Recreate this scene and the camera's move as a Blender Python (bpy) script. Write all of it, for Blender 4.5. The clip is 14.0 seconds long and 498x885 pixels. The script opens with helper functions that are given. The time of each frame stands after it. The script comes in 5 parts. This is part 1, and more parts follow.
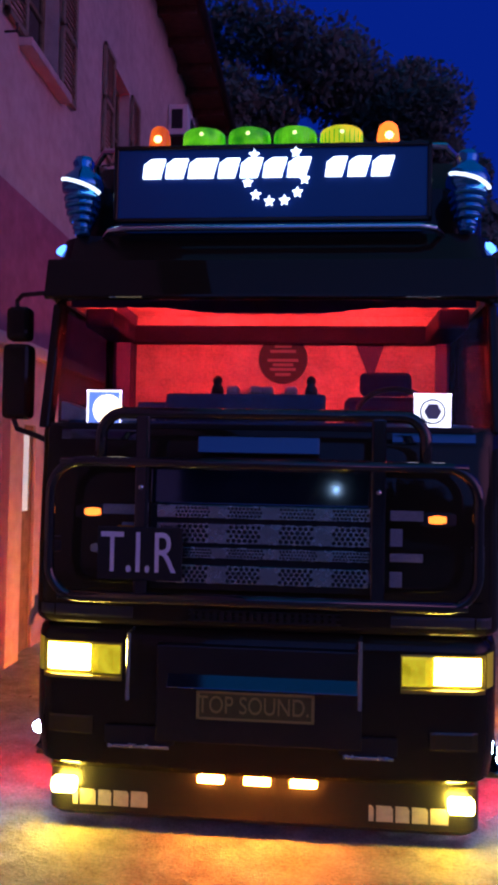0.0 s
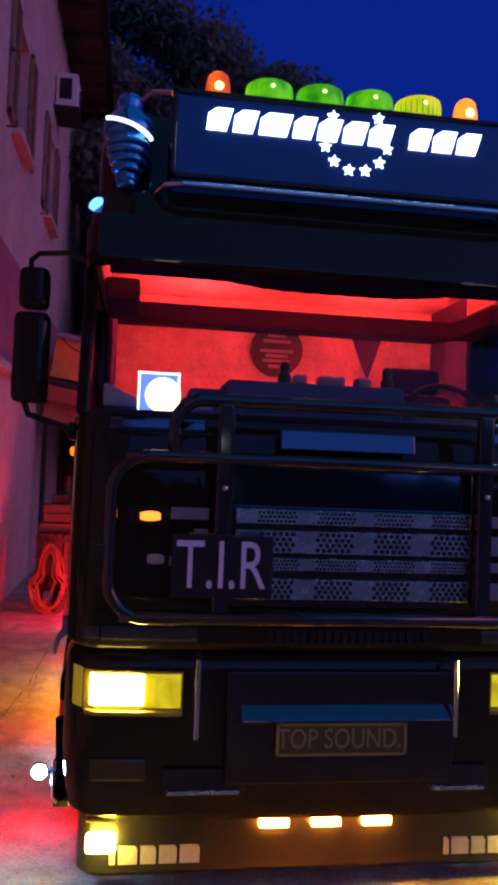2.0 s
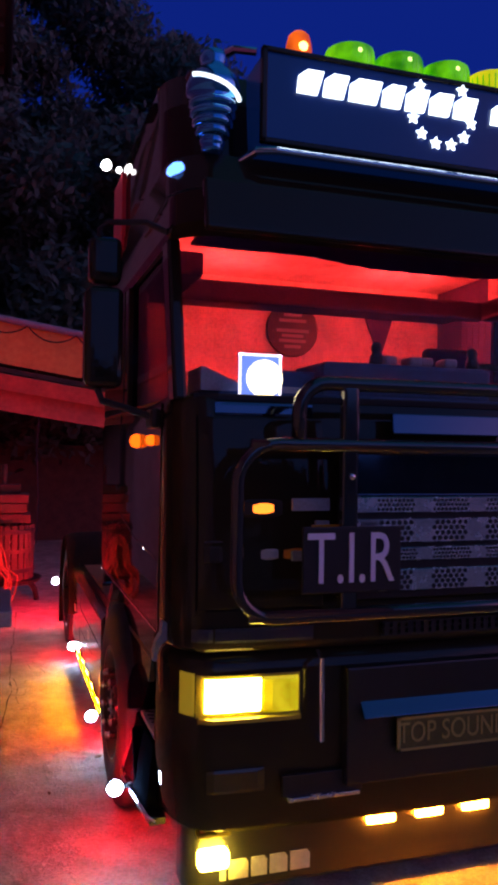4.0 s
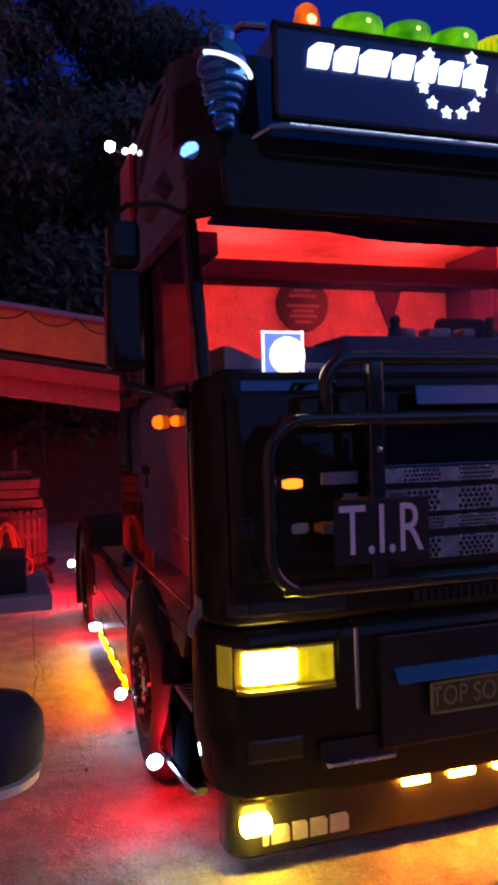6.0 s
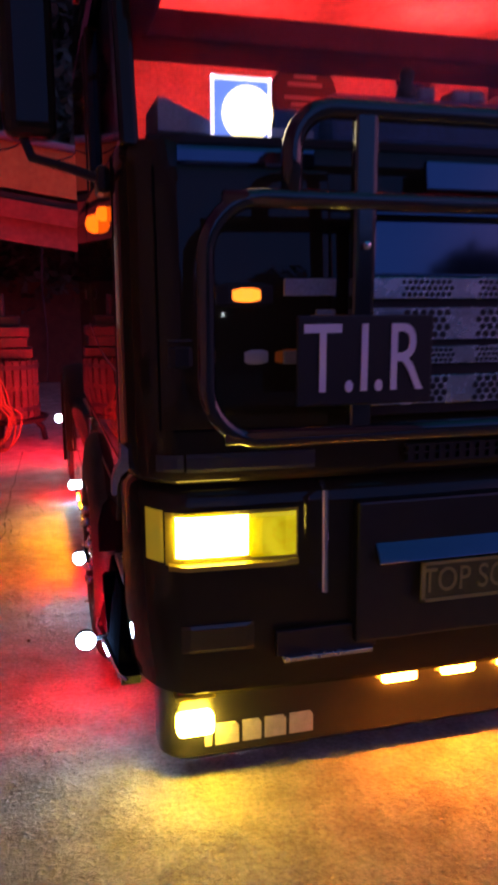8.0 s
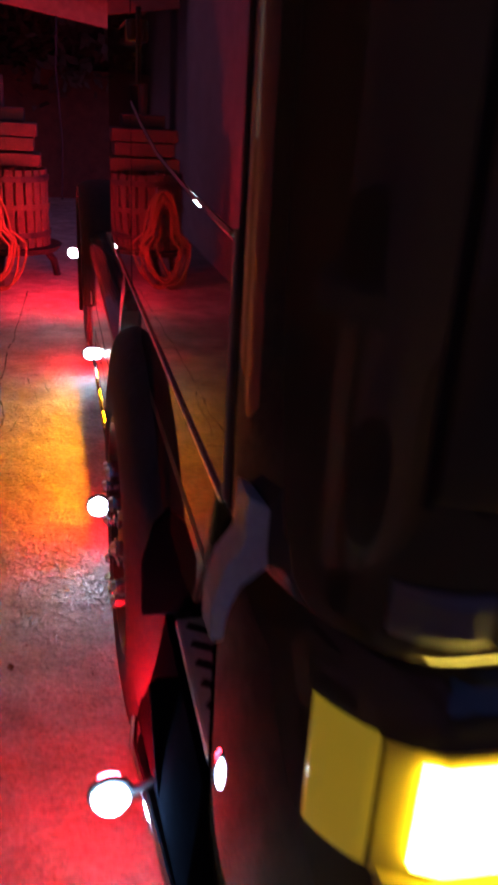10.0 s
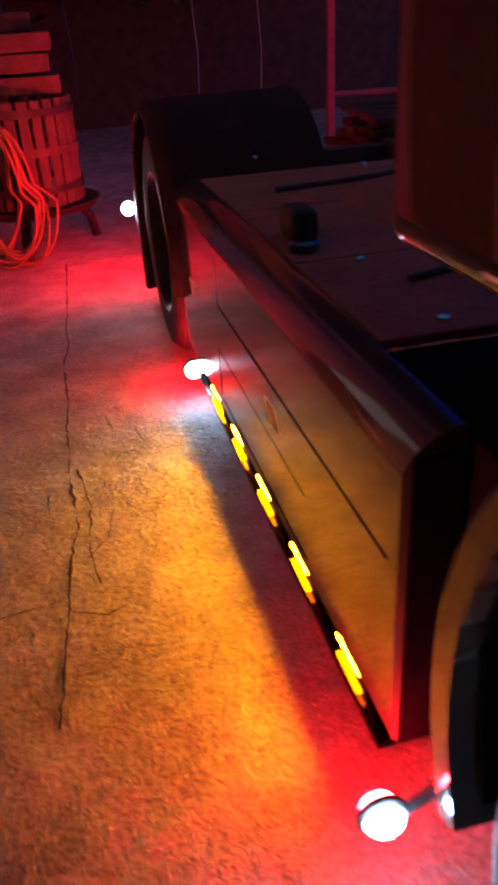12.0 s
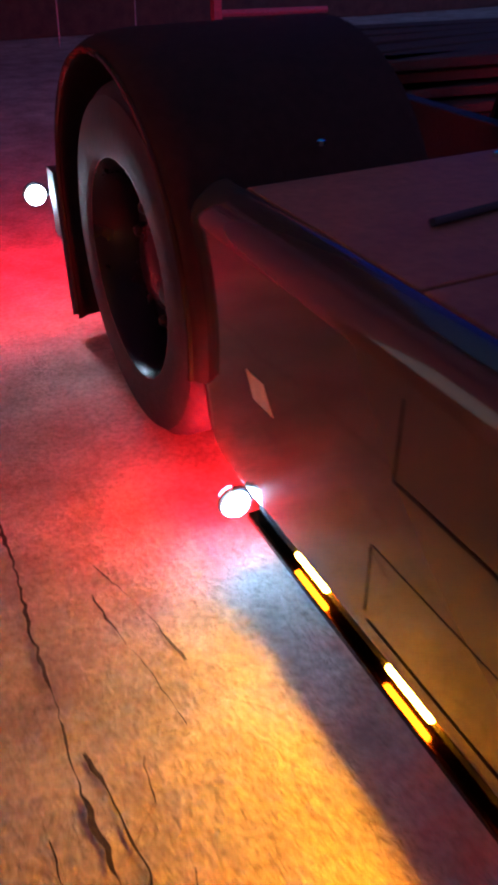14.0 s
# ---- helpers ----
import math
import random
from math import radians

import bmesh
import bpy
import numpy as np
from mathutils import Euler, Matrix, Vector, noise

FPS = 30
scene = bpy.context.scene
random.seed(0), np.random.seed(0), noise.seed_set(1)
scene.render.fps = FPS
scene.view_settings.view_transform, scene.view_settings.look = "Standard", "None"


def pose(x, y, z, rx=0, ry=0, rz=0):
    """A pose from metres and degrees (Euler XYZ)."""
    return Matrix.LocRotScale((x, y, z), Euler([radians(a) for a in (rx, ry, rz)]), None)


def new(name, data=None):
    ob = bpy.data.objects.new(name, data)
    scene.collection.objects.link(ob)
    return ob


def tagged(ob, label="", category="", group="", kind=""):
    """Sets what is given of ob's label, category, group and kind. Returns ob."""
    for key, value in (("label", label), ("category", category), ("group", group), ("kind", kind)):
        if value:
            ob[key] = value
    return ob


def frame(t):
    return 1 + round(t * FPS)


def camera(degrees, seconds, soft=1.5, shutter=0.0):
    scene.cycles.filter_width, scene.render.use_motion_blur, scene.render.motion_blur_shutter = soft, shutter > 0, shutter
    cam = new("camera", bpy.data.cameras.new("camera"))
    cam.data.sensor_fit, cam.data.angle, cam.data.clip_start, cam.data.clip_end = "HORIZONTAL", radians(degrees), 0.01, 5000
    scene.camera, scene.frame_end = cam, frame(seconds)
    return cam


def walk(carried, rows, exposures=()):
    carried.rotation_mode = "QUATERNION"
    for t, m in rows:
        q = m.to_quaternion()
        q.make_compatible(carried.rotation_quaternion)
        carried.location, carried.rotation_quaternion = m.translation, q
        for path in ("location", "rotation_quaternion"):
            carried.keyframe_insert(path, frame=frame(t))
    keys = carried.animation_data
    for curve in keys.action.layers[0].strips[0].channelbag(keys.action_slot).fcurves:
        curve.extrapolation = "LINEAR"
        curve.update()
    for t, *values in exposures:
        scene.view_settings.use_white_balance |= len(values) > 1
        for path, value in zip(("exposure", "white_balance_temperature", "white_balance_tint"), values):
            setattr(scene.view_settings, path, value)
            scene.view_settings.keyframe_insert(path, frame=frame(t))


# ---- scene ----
cam = camera(35.8, 14.0, soft=3.7, shutter=0.5)
METRES, EYE, TILT, LEAN, TURN = 9.2, 1.966, 0.0, 0.0, 5.1
ROWS = [
    (0.0, 0.0, 0.0, 0.0, -0.03, 1.74, -1.1),
    (0.5, -0.0377, 0.0154, -0.0005, -3.68, 1.66, -0.86),
    (1.0, -0.0684, 0.0332, -0.0019, -6.77, 1.82, -0.93),
    (1.5, -0.0959, 0.0565, -0.0012, -9.59, 2.13, -1.38),
    (2.0, -0.1277, 0.0699, -0.0039, -13.27, 2.05, -2.24),
    (2.5, -0.1613, 0.0836, -0.0031, -17.11, 1.5, -2.59),
    (3.0, -0.1864, 0.1082, -0.0041, -19.69, 1.36, -2.41),
    (5.5, -0.2552, 0.1318, -0.0006, -24.94, -0.25, 0.6),
    (6.0, -0.2411, 0.1264, -0.0021, -23.0, -1.04, 1.46),
    (6.5, -0.215, 0.1209, -0.0057, -21.55, -2.64, 1.95),
    (7.0, -0.1995, 0.128, -0.0123, -20.75, -5.13, 1.87),
    (9.5, -0.1555, 0.3502, -0.0423, -19.36, -20.37, -3.13),
    (10.0, -0.1512, 0.395, -0.0418, -18.26, -23.29, -3.11),
    (10.5, -0.1555, 0.448, -0.0486, -19.83, -23.85, -1.41),
    (11.0, -0.1573, 0.5009, -0.0554, -20.99, -26.54, 1.65),
    (11.5, -0.1531, 0.5556, -0.059, -20.22, -28.2, 2.7),
    (12.0, -0.1609, 0.5919, -0.0604, -19.13, -29.16, 3.23),
    (12.5, -0.1669, 0.6257, -0.0621, -19.7, -30.72, 4.02),
    (13.0, -0.1661, 0.6694, -0.063, -23.93, -32.97, 3.16),
    (13.5, -0.1716, 0.7178, -0.0606, -29.26, -33.88, 0.85),
    (14.0, -0.1682, 0.7609, -0.0665, -31.6, -34.7, 0.42),
]
# the camera's own exposure and white balance along the way: seconds, stops, kelvin, tint
EXPOSURES = [(0.0, 0.22, 6000, 18), (1.5, 0.22, 6300, 14), (2.5, 0.34, 6600, 13), (3.0, 0.3, 6700, 13), (5.5, 0.18, 7150, 15), (7.0, 0.18, 7150, 15), (9.5, 0.25, 6800, 6), (10.5, 0.0, 6800, 12), (11.0, 0.06, 6900, 10), (11.5, 0.0, 6900, 10), (12.0, -0.05, 6900, 10), (12.5, -0.05, 6900, 10), (13.0, 0.1, 6500, 8), (13.5, 0.22, 6250, 7), (14.0, 0.27, 6100, 7)]
walk(cam, [(t, pose(0, 0, EYE, TILT, LEAN, TURN) @ pose(METRES * x, METRES * y, METRES * z, 90 + pitch, roll, yaw)) for t, x, y, z, yaw, pitch, roll in ROWS], EXPOSURES)

# ---------------------------------------------------------------- sky
SKY_AHEAD, SKY_DUSK, SKY_PINK, SKY_ZENITH = (0.002, 0.013, 0.19, 1), (0.055, 0.13, 0.50, 1), (0.95, 0.36, 0.80, 1), (0.004, 0.085, 0.19, 1)
world = bpy.data.worlds.new("night_sky")
scene.world = world
world.use_nodes = True
wn = world.node_tree
wbg = wn.nodes["Background"]
# deep blue ahead, with the last dusk light behind the yard
wtc = wn.nodes.new("ShaderNodeTexCoord")
wdot = wn.nodes.new("ShaderNodeVectorMath")
wdot.operation = "DOT_PRODUCT"
wdot.inputs[1].default_value = (-0.50, 0.866, 0.0)
wmap = wn.nodes.new("ShaderNodeMapRange")
wmap.interpolation_type = "SMOOTHSTEP"
wmap.inputs["From Min"].default_value, wmap.inputs["From Max"].default_value = -0.1, -0.96
wmix = wn.nodes.new("ShaderNodeMix")
wmix.data_type = "RGBA"
wmix.inputs["A"].default_value, wmix.inputs["B"].default_value = SKY_AHEAD, SKY_DUSK
wn.links.new(wtc.outputs["Generated"], wdot.inputs[0])
wn.links.new(wdot.outputs["Value"], wmap.inputs["Value"])
wn.links.new(wmap.outputs["Result"], wmix.inputs["Factor"])
# afterglow low in the west, over the side of the yard away from the house
wdot2 = wn.nodes.new("ShaderNodeVectorMath")
wdot2.operation = "DOT_PRODUCT"
wdot2.inputs[1].default_value = (0.93, -0.36, 0.0)
wmap2 = wn.nodes.new("ShaderNodeMapRange")
wmap2.interpolation_type = "SMOOTHSTEP"
wmap2.inputs["From Min"].default_value, wmap2.inputs["From Max"].default_value = 0.72, 1.0
wmix2 = wn.nodes.new("ShaderNodeMix")
wmix2.data_type = "RGBA"
wmix2.inputs["B"].default_value = SKY_PINK
wn.links.new(wtc.outputs["Generated"], wdot2.inputs[0])
wn.links.new(wdot2.outputs["Value"], wmap2.inputs["Value"])
wn.links.new(wmap2.outputs["Result"], wmix2.inputs["Factor"])
wn.links.new(wmix.outputs["Result"], wmix2.inputs["A"])
# faint green-blue overhead
wsep = wn.nodes.new("ShaderNodeSeparateXYZ")
wmap3 = wn.nodes.new("ShaderNodeMapRange")
wmap3.interpolation_type = "SMOOTHSTEP"
wmap3.inputs["From Min"].default_value, wmap3.inputs["From Max"].default_value = 0.54, 0.85
wmix3 = wn.nodes.new("ShaderNodeMix")
wmix3.data_type = "RGBA"
wmix3.inputs["B"].default_value = SKY_ZENITH
wn.links.new(wtc.outputs["Generated"], wsep.inputs["Vector"])
wn.links.new(wsep.outputs["Z"], wmap3.inputs["Value"])
wn.links.new(wmap3.outputs["Result"], wmix3.inputs["Factor"])
wn.links.new(wmix2.outputs["Result"], wmix3.inputs["A"])
wn.links.new(wmix3.outputs["Result"], wbg.inputs["Color"])
wbg.inputs["Strength"].default_value = 1.0


# ---------------------------------------------------------------- materials
def mat(name, base, rough=0.5, metal=0.0, coat=0.0, var=0.0, scale=8.0, bump=0.0, bscale=60.0, detail=6.0, trans=0.0, ior=1.45, spec=0.5, dark=None, alpha=1.0, crough=0.07):
    """A Principled material with colour variation at two scales and a fine relief."""
    m = bpy.data.materials.new(name)
    m.use_nodes = True
    nt = m.node_tree
    p = nt.nodes["Principled BSDF"]
    p.inputs["Base Color"].default_value = (*base, 1)
    p.inputs["Roughness"].default_value = rough
    p.inputs["Metallic"].default_value = metal
    p.inputs["Coat Weight"].default_value = coat
    p.inputs["Coat Roughness"].default_value = crough
    p.inputs["Transmission Weight"].default_value = trans
    p.inputs["IOR"].default_value = ior
    p.inputs["Specular IOR Level"].default_value = spec
    p.inputs["Alpha"].default_value = alpha
    tc = nt.nodes.new("ShaderNodeTexCoord")
    if var > 0:
        n1 = nt.nodes.new("ShaderNodeTexNoise")
        n1.inputs["Scale"].default_value = scale
        n1.inputs["Detail"].default_value = detail
        n1.inputs["Roughness"].default_value = 0.65
        nt.links.new(tc.outputs["Object"], n1.inputs["Vector"])
        r = nt.nodes.new("ShaderNodeValToRGB")
        r.color_ramp.elements[0].position, r.color_ramp.elements[1].position = 0.32, 0.68
        lo = dark or tuple(c * (1 - var) for c in base)
        r.color_ramp.elements[0].color = (*lo, 1)
        r.color_ramp.elements[1].color = (*base, 1)
        nt.links.new(n1.outputs["Fac"], r.inputs["Fac"])
        n2 = nt.nodes.new("ShaderNodeTexNoise")
        n2.inputs["Scale"].default_value = scale * 9
        n2.inputs["Detail"].default_value = 4
        nt.links.new(tc.outputs["Object"], n2.inputs["Vector"])
        mx = nt.nodes.new("ShaderNodeMix")
        mx.data_type, mx.blend_type = "RGBA", "OVERLAY"
        mx.inputs["Factor"].default_value = 0.35
        nt.links.new(r.outputs["Color"], mx.inputs["A"])
        nt.links.new(n2.outputs["Fac"], mx.inputs["B"])
        nt.links.new(mx.outputs["Result"], p.inputs["Base Color"])
        rr = nt.nodes.new("ShaderNodeMapRange")
        rr.inputs["To Min"].default_value, rr.inputs["To Max"].default_value = max(0, rough - 0.1), min(1, rough + 0.12)
        nt.links.new(n1.outputs["Fac"], rr.inputs["Value"])
        nt.links.new(rr.outputs["Result"], p.inputs["Roughness"])
    if bump > 0:
        n3 = nt.nodes.new("ShaderNodeTexNoise")
        n3.inputs["Scale"].default_value = bscale
        n3.inputs["Detail"].default_value = 6
        nt.links.new(tc.outputs["Object"], n3.inputs["Vector"])
        b = nt.nodes.new("ShaderNodeBump")
        b.inputs["Strength"].default_value = bump
        b.inputs["Distance"].default_value = 0.02
        nt.links.new(n3.outputs["Fac"], b.inputs["Height"])
        nt.links.new(b.outputs["Normal"], p.inputs["Normal"])
    return m


def glow(name, colour, strength, base=None):
    """A lit lamp or lens."""
    m = bpy.data.materials.new(name)
    m.use_nodes = True
    p = m.node_tree.nodes["Principled BSDF"]
    p.inputs["Base Color"].default_value = (*(base or colour), 1)
    p.inputs["Roughness"].default_value = 0.25
    p.inputs["Emission Color"].default_value = (*colour, 1)
    p.inputs["Emission Strength"].default_value = strength
    return m


def dome(name, deep, bright):
    """A coloured dome lit from inside, uneven across its facets; also the glow put into the dim headlamp reflector."""
    m = glow(name, bright, 0.9)
    nt = m.node_tree
    p = nt.nodes["Principled BSDF"]
    tc = nt.nodes.new("ShaderNodeTexCoord")
    n = nt.nodes.new("ShaderNodeTexNoise")
    n.inputs["Scale"].default_value, n.inputs["Detail"].default_value = 11, 3
    r = nt.nodes.new("ShaderNodeValToRGB")
    r.color_ramp.elements[0].position, r.color_ramp.elements[1].position = 0.35, 0.7
    r.color_ramp.elements[0].color, r.color_ramp.elements[1].color = (*deep, 1), (*bright, 1)
    nt.links.new(tc.outputs["Object"], n.inputs["Vector"])
    nt.links.new(n.outputs["Fac"], r.inputs["Fac"])
    nt.links.new(r.outputs["Color"], p.inputs["Emission Color"])
    return m


PAINT = mat("black_paint", (0.024, 0.020, 0.012), 0.38, coat=0.58, spec=0.0, crough=0.025)
SKIRT = mat("skirt_paint", (0.07, 0.058, 0.046), 0.16, metal=0.3, coat=1.0, spec=0.0, crough=0.07)
RIM_D = mat("rim_black", (0.005, 0.006, 0.011), 0.28, spec=0.3, var=0.3, scale=9)
LIP = mat("polished_lip", (0.018, 0.0042, 0.0005), 0.09, metal=1.0)
TRIMBAND = mat("trim_grey", (0.05, 0.055, 0.06), 0.45)
GUARD = mat("mudguard_black", (0.03, 0.017, 0.015), 0.7, spec=0.12, var=0.3, scale=4)
MATTE = mat("matte_black", (0.006, 0.006, 0.006), 0.95, spec=0.1, bump=0.05)
PAINT2 = mat("black_paint_dull", (0.012, 0.012, 0.013), 0.4, coat=0.25, var=0.3, scale=3)
STEP_BLACK = mat("step_black", (0.0035, 0.0042, 0.007), 0.8, spec=0.0, var=0.3, scale=12)
PLASTIC = mat("black_plastic", (0.012, 0.012, 0.013), 0.5, bump=0.05, bscale=220)
RUBBER = mat("tyre_rubber", (0.048, 0.056, 0.07), 0.72, spec=0.2, var=0.4, scale=6, bump=0.12, bscale=90)
CHROME = mat("chrome", (0.72, 0.73, 0.76), 0.12, metal=1.0)
STEEL = mat("brushed_steel", (0.74, 0.75, 0.80), 0.25, metal=1.0, var=0.25, scale=14, bump=0.03, bscale=140)
ALU = mat("tread_plate", (0.75, 0.76, 0.78), 0.45, metal=0.2, var=0.35, scale=16)
TUBE = mat("bar_tube_lacquer", (0.012, 0.012, 0.014), 0.2, coat=1.0)
GREY = mat("grey_lacquer", (0.30, 0.30, 0.34), 0.4, var=0.2, scale=10)
DARKGLASS = mat("smoked_lens", (0.02, 0.02, 0.02), 0.08, coat=0.6)
GLASS = mat("clear_glass", (1, 1, 1), 0.0, trans=1.0, ior=1.2, spec=0.5)
TINT = mat("side_glass", (0.12, 0.09, 0.12), 0.0, trans=1.0, ior=1.04)
LENS_AMBER_OFF = mat("amber_lens", (0.6, 0.24, 0.02), 0.12, coat=0.6)
LENS_YELLOW_OFF = mat("yellow_lens", (0.40, 0.32, 0.04), 0.12, coat=0.6)
LENS_CORNER = glow("amber_corner_lens", (1.0, 0.75, 0.05), 0.13, (0.6, 0.42, 0.03))
LENS_DIM = mat("smoked_amber_lens", (0.05, 0.04, 0.012), 0.15, coat=0.6)
MIRRORPAINT = mat("polished_flap", (0.085, 0.125, 0.19), 0.06, metal=0.9, coat=0.3)
LAMP_COLD = glow("lamp_cold_white", (0.75, 0.95, 1.0), 50)
LIT_PANE = glow("lit_pane", (0.62, 0.70, 0.68), 0.5)
LENS_GREEN = dome("green_dome", (0.008, 0.17, 0.002), (0.12, 0.55, 0.005))
LENS_LIME = dome("green_dome_lit_yellow", (0.28, 0.5, 0.005), (0.8, 0.55, 0.01))
LENS_ORANGE = glow("orange_beacon", (1.0, 0.16, 0.01), 2.2, (0.8, 0.2, 0.02))
LENS_ORANGE_DIM = dome("orange_beacon_dim", (0.35, 0.03, 0.002), (1.0, 0.16, 0.01))
HEAD_ON = glow("headlamp_lit", (1.0, 0.74, 0.10), 42)
# dim part beside the lit lens; its uneven brightness is put in as glow
HEAD_DIM = dome("headlamp_reflector_glow", (0.30, 0.26, 0.0), (0.75, 0.62, 0.02))
FOG_ON = glow("fog_lamp_lit", (1.0, 0.68, 0.05), 105)
AMBER_ON = glow("amber_led", (1.0, 0.26, 0.015), 270)
STRIP_ON = glow("amber_strip", (1.0, 0.35, 0.004), 930)
INDIC_ON = glow("indicator_led", (1.0, 0.20, 0.02), 2.6)
WHITE_ON = glow("marker_white", (0.36, 0.64, 1.0), 230)
WHITE_ON2 = glow("marker_white_rear", (0.6, 0.8, 1.0), 190)
RED_ON2 = glow("marker_red_rear", (1.0, 0.010, 0.03), 3600)
RED_DIM = glow("marker_red_far", (1.0, 0.010, 0.03), 60)
RED_ON = glow("marker_red", (1.0, 0.008, 0.018), 1040)
SIDE_ON = glow("side_lamp_lit", (1.0, 0.11, 0.006), 2.4)
BLUE_ON = glow("blue_marker", (0.08, 0.25, 1.0), 3.5)
SIGN_ON = glow("sign_letters_lit", (0.72, 0.88, 1.0), 2.6)
SIGN_BOX = glow("sign_panel_blue", (0.002, 0.026, 0.17), 0.16, (0.004, 0.016, 0.11))
CAB_RED_DIM = glow("cab_lamp_red_dim", (1.0, 0.05, 0.03), 90)
CAB_RED = glow("cab_lamp_red", (1.0, 0.05, 0.045), 260)
CLOTH = mat("cab_lining", (0.55, 0.42, 0.42), 0.9, var=0.35, scale=5, bump=0.15, bscale=40)
CLOTH_D = mat("cab_dark_trim", (0.045, 0.022, 0.12), 0.85, var=0.3, scale=8)
POSTRED = mat("post_paint_red", (0.5, 0.09, 0.13), 0.6, var=0.25, scale=5)
DASH = mat("dashboard_blue", (0.03, 0.07, 0.17), 0.6, var=0.3, scale=10, bump=0.05)
SKIN_BLUE = mat("ornament_blue", (0.03, 0.36, 0.75), 0.13, metal=0.85, coat=1.0)
BLACKSIGN = mat("sign_board_black", (0.012, 0.012, 0.014), 0.5, bump=0.03)
LETTER = mat("letter_lilac", (0.86, 0.8, 0.97), 0.6)
LETTER_S = mat("letter_silver", (0.62, 0.6, 0.56), 0.45, metal=0.3, var=0.25, scale=30)
PLATE_G = mat("plate_green", (0.10, 0.105, 0.025), 0.5, var=0.3, scale=20)
PLATE_L = mat("plate_letter", (0.30, 0.27, 0.08), 0.6)
REFLECT_W = mat("reflector_white", (0.5, 0.5, 0.5), 0.35)
REFLECT_O = mat("reflector_orange", (0.8, 0.28, 0.03), 0.3)
REFLECT_A = mat("reflector_amber_dull", (0.72, 0.66, 0.45), 0.4, var=0.3, scale=30)
PLASTER = mat("wall_plaster", (0.66, 0.48, 0.46), 0.92, var=0.22, scale=0.8, bump=0.25, bscale=25)
PLASTER_R = mat("rose_plaster", (0.44, 0.15, 0.23), 0.92, var=0.25, scale=0.8, bump=0.25, bscale=25)
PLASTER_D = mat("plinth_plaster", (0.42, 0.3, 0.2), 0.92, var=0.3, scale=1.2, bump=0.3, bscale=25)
WOOD = mat("aged_wood", (0.3, 0.19, 0.11), 0.8, var=0.5, scale=6, bump=0.3, bscale=40)
PRESSWOOD = mat("press_wood", (0.10, 0.07, 0.055), 0.85, var=0.5, scale=6, bump=0.3, bscale=40)
PILEWOOD = mat("old_brown_boards", (0.045, 0.026, 0.018), 0.85, var=0.6, scale=5, bump=0.4, bscale=30)
WOOD_D = mat("dark_wood", (0.1, 0.065, 0.045), 0.8, var=0.5, scale=6, bump=0.3, bscale=40)
SHUTTER = mat("shutter_paint", (0.32, 0.24, 0.17), 0.7, var=0.25, scale=3)
CANVAS = mat("canvas_orange", (0.8, 0.38, 0.10), 0.85, var=0.2, scale=1.5, bump=0.1, bscale=15)
CANVAS_R = mat("canvas_red", (0.62, 0.16, 0.1), 0.8, var=0.25, scale=1.5, bump=0.1, bscale=15)
IRON = mat("old_iron", (0.06, 0.055, 0.055), 0.6, metal=0.6, var=0.5, scale=12, bump=0.2)
HOSE = mat("orange_hose", (0.20, 0.10, 0.04), 0.45)
BARK = mat("bark", (0.06, 0.045, 0.035), 0.9, var=0.4, scale=5, bump=0.5)
LEAF = mat("leaf", (0.085, 0.12, 0.10), 0.7, var=0.5, scale=2)
DIRTY = mat("chassis_black", (0.02, 0.018, 0.018), 0.55, var=0.5, scale=8, bump=0.15)
WHITEPL = mat("white_plastic", (0.7, 0.7, 0.72), 0.5)
NAVY = mat("navy_cushion", (0.02, 0.025, 0.06), 0.85, bump=0.2, bscale=60)
TREE_GROUP = "trees behind the yard"


# ---------------------------------------------------------------- mesh helpers
def link(name, bm, material, parent=None, label="", smooth=False):
    me = bpy.data.meshes.new(name)
    bm.normal_update()
    bm.to_mesh(me)
    bm.free()
    for m in (material if isinstance(material, (list, tuple)) else [material]):
        me.materials.append(m)
    if smooth:
        for p in me.polygons:
            p.use_smooth = True
    ob = new(name, me)
    if parent is not None:
        ob.parent = parent
    if label:
        ob["label"] = label
    return ob


def part(name, bm, material, parent, label="", smooth=False):
    """One mesh under a thing or under a part."""
    return link(name, bm, material, parent, label, smooth)


def thing(name, loc, label, category, group="", kind=""):
    """An Empty at a thing's base; parts are given in its own coordinates."""
    e = new(name)
    e.location = loc
    e.empty_display_size = 0.05
    tagged(e, label, category, group, kind)
    return e


def bevel(bm, r, seg=2, edges=None):
    if r > 0:
        bmesh.ops.bevel(bm, geom=edges or bm.edges[:], offset=r, segments=seg, affect="EDGES", profile=0.6)
    return bm


def boxm(x0, x1, y0, y1, z0, z1, r=0.0, seg=2, bm=None, m=None):
    """A box, with rounded edges."""
    b = bmesh.new()
    bmesh.ops.create_cube(b, size=1)
    for v in b.verts:
        v.co = Vector((x0 + (v.co.x + 0.5) * (x1 - x0), y0 + (v.co.y + 0.5) * (y1 - y0), z0 + (v.co.z + 0.5) * (z1 - z0)))
    bevel(b, r, seg)
    if m is not None:
        b.transform(m)
    return join(bm, b)


def join(bm, b):
    if bm is None:
        return b
    me = bpy.data.meshes.new("tmp")
    b.to_mesh(me)
    b.free()
    bm.from_mesh(me)
    bpy.data.meshes.remove(me)
    return bm


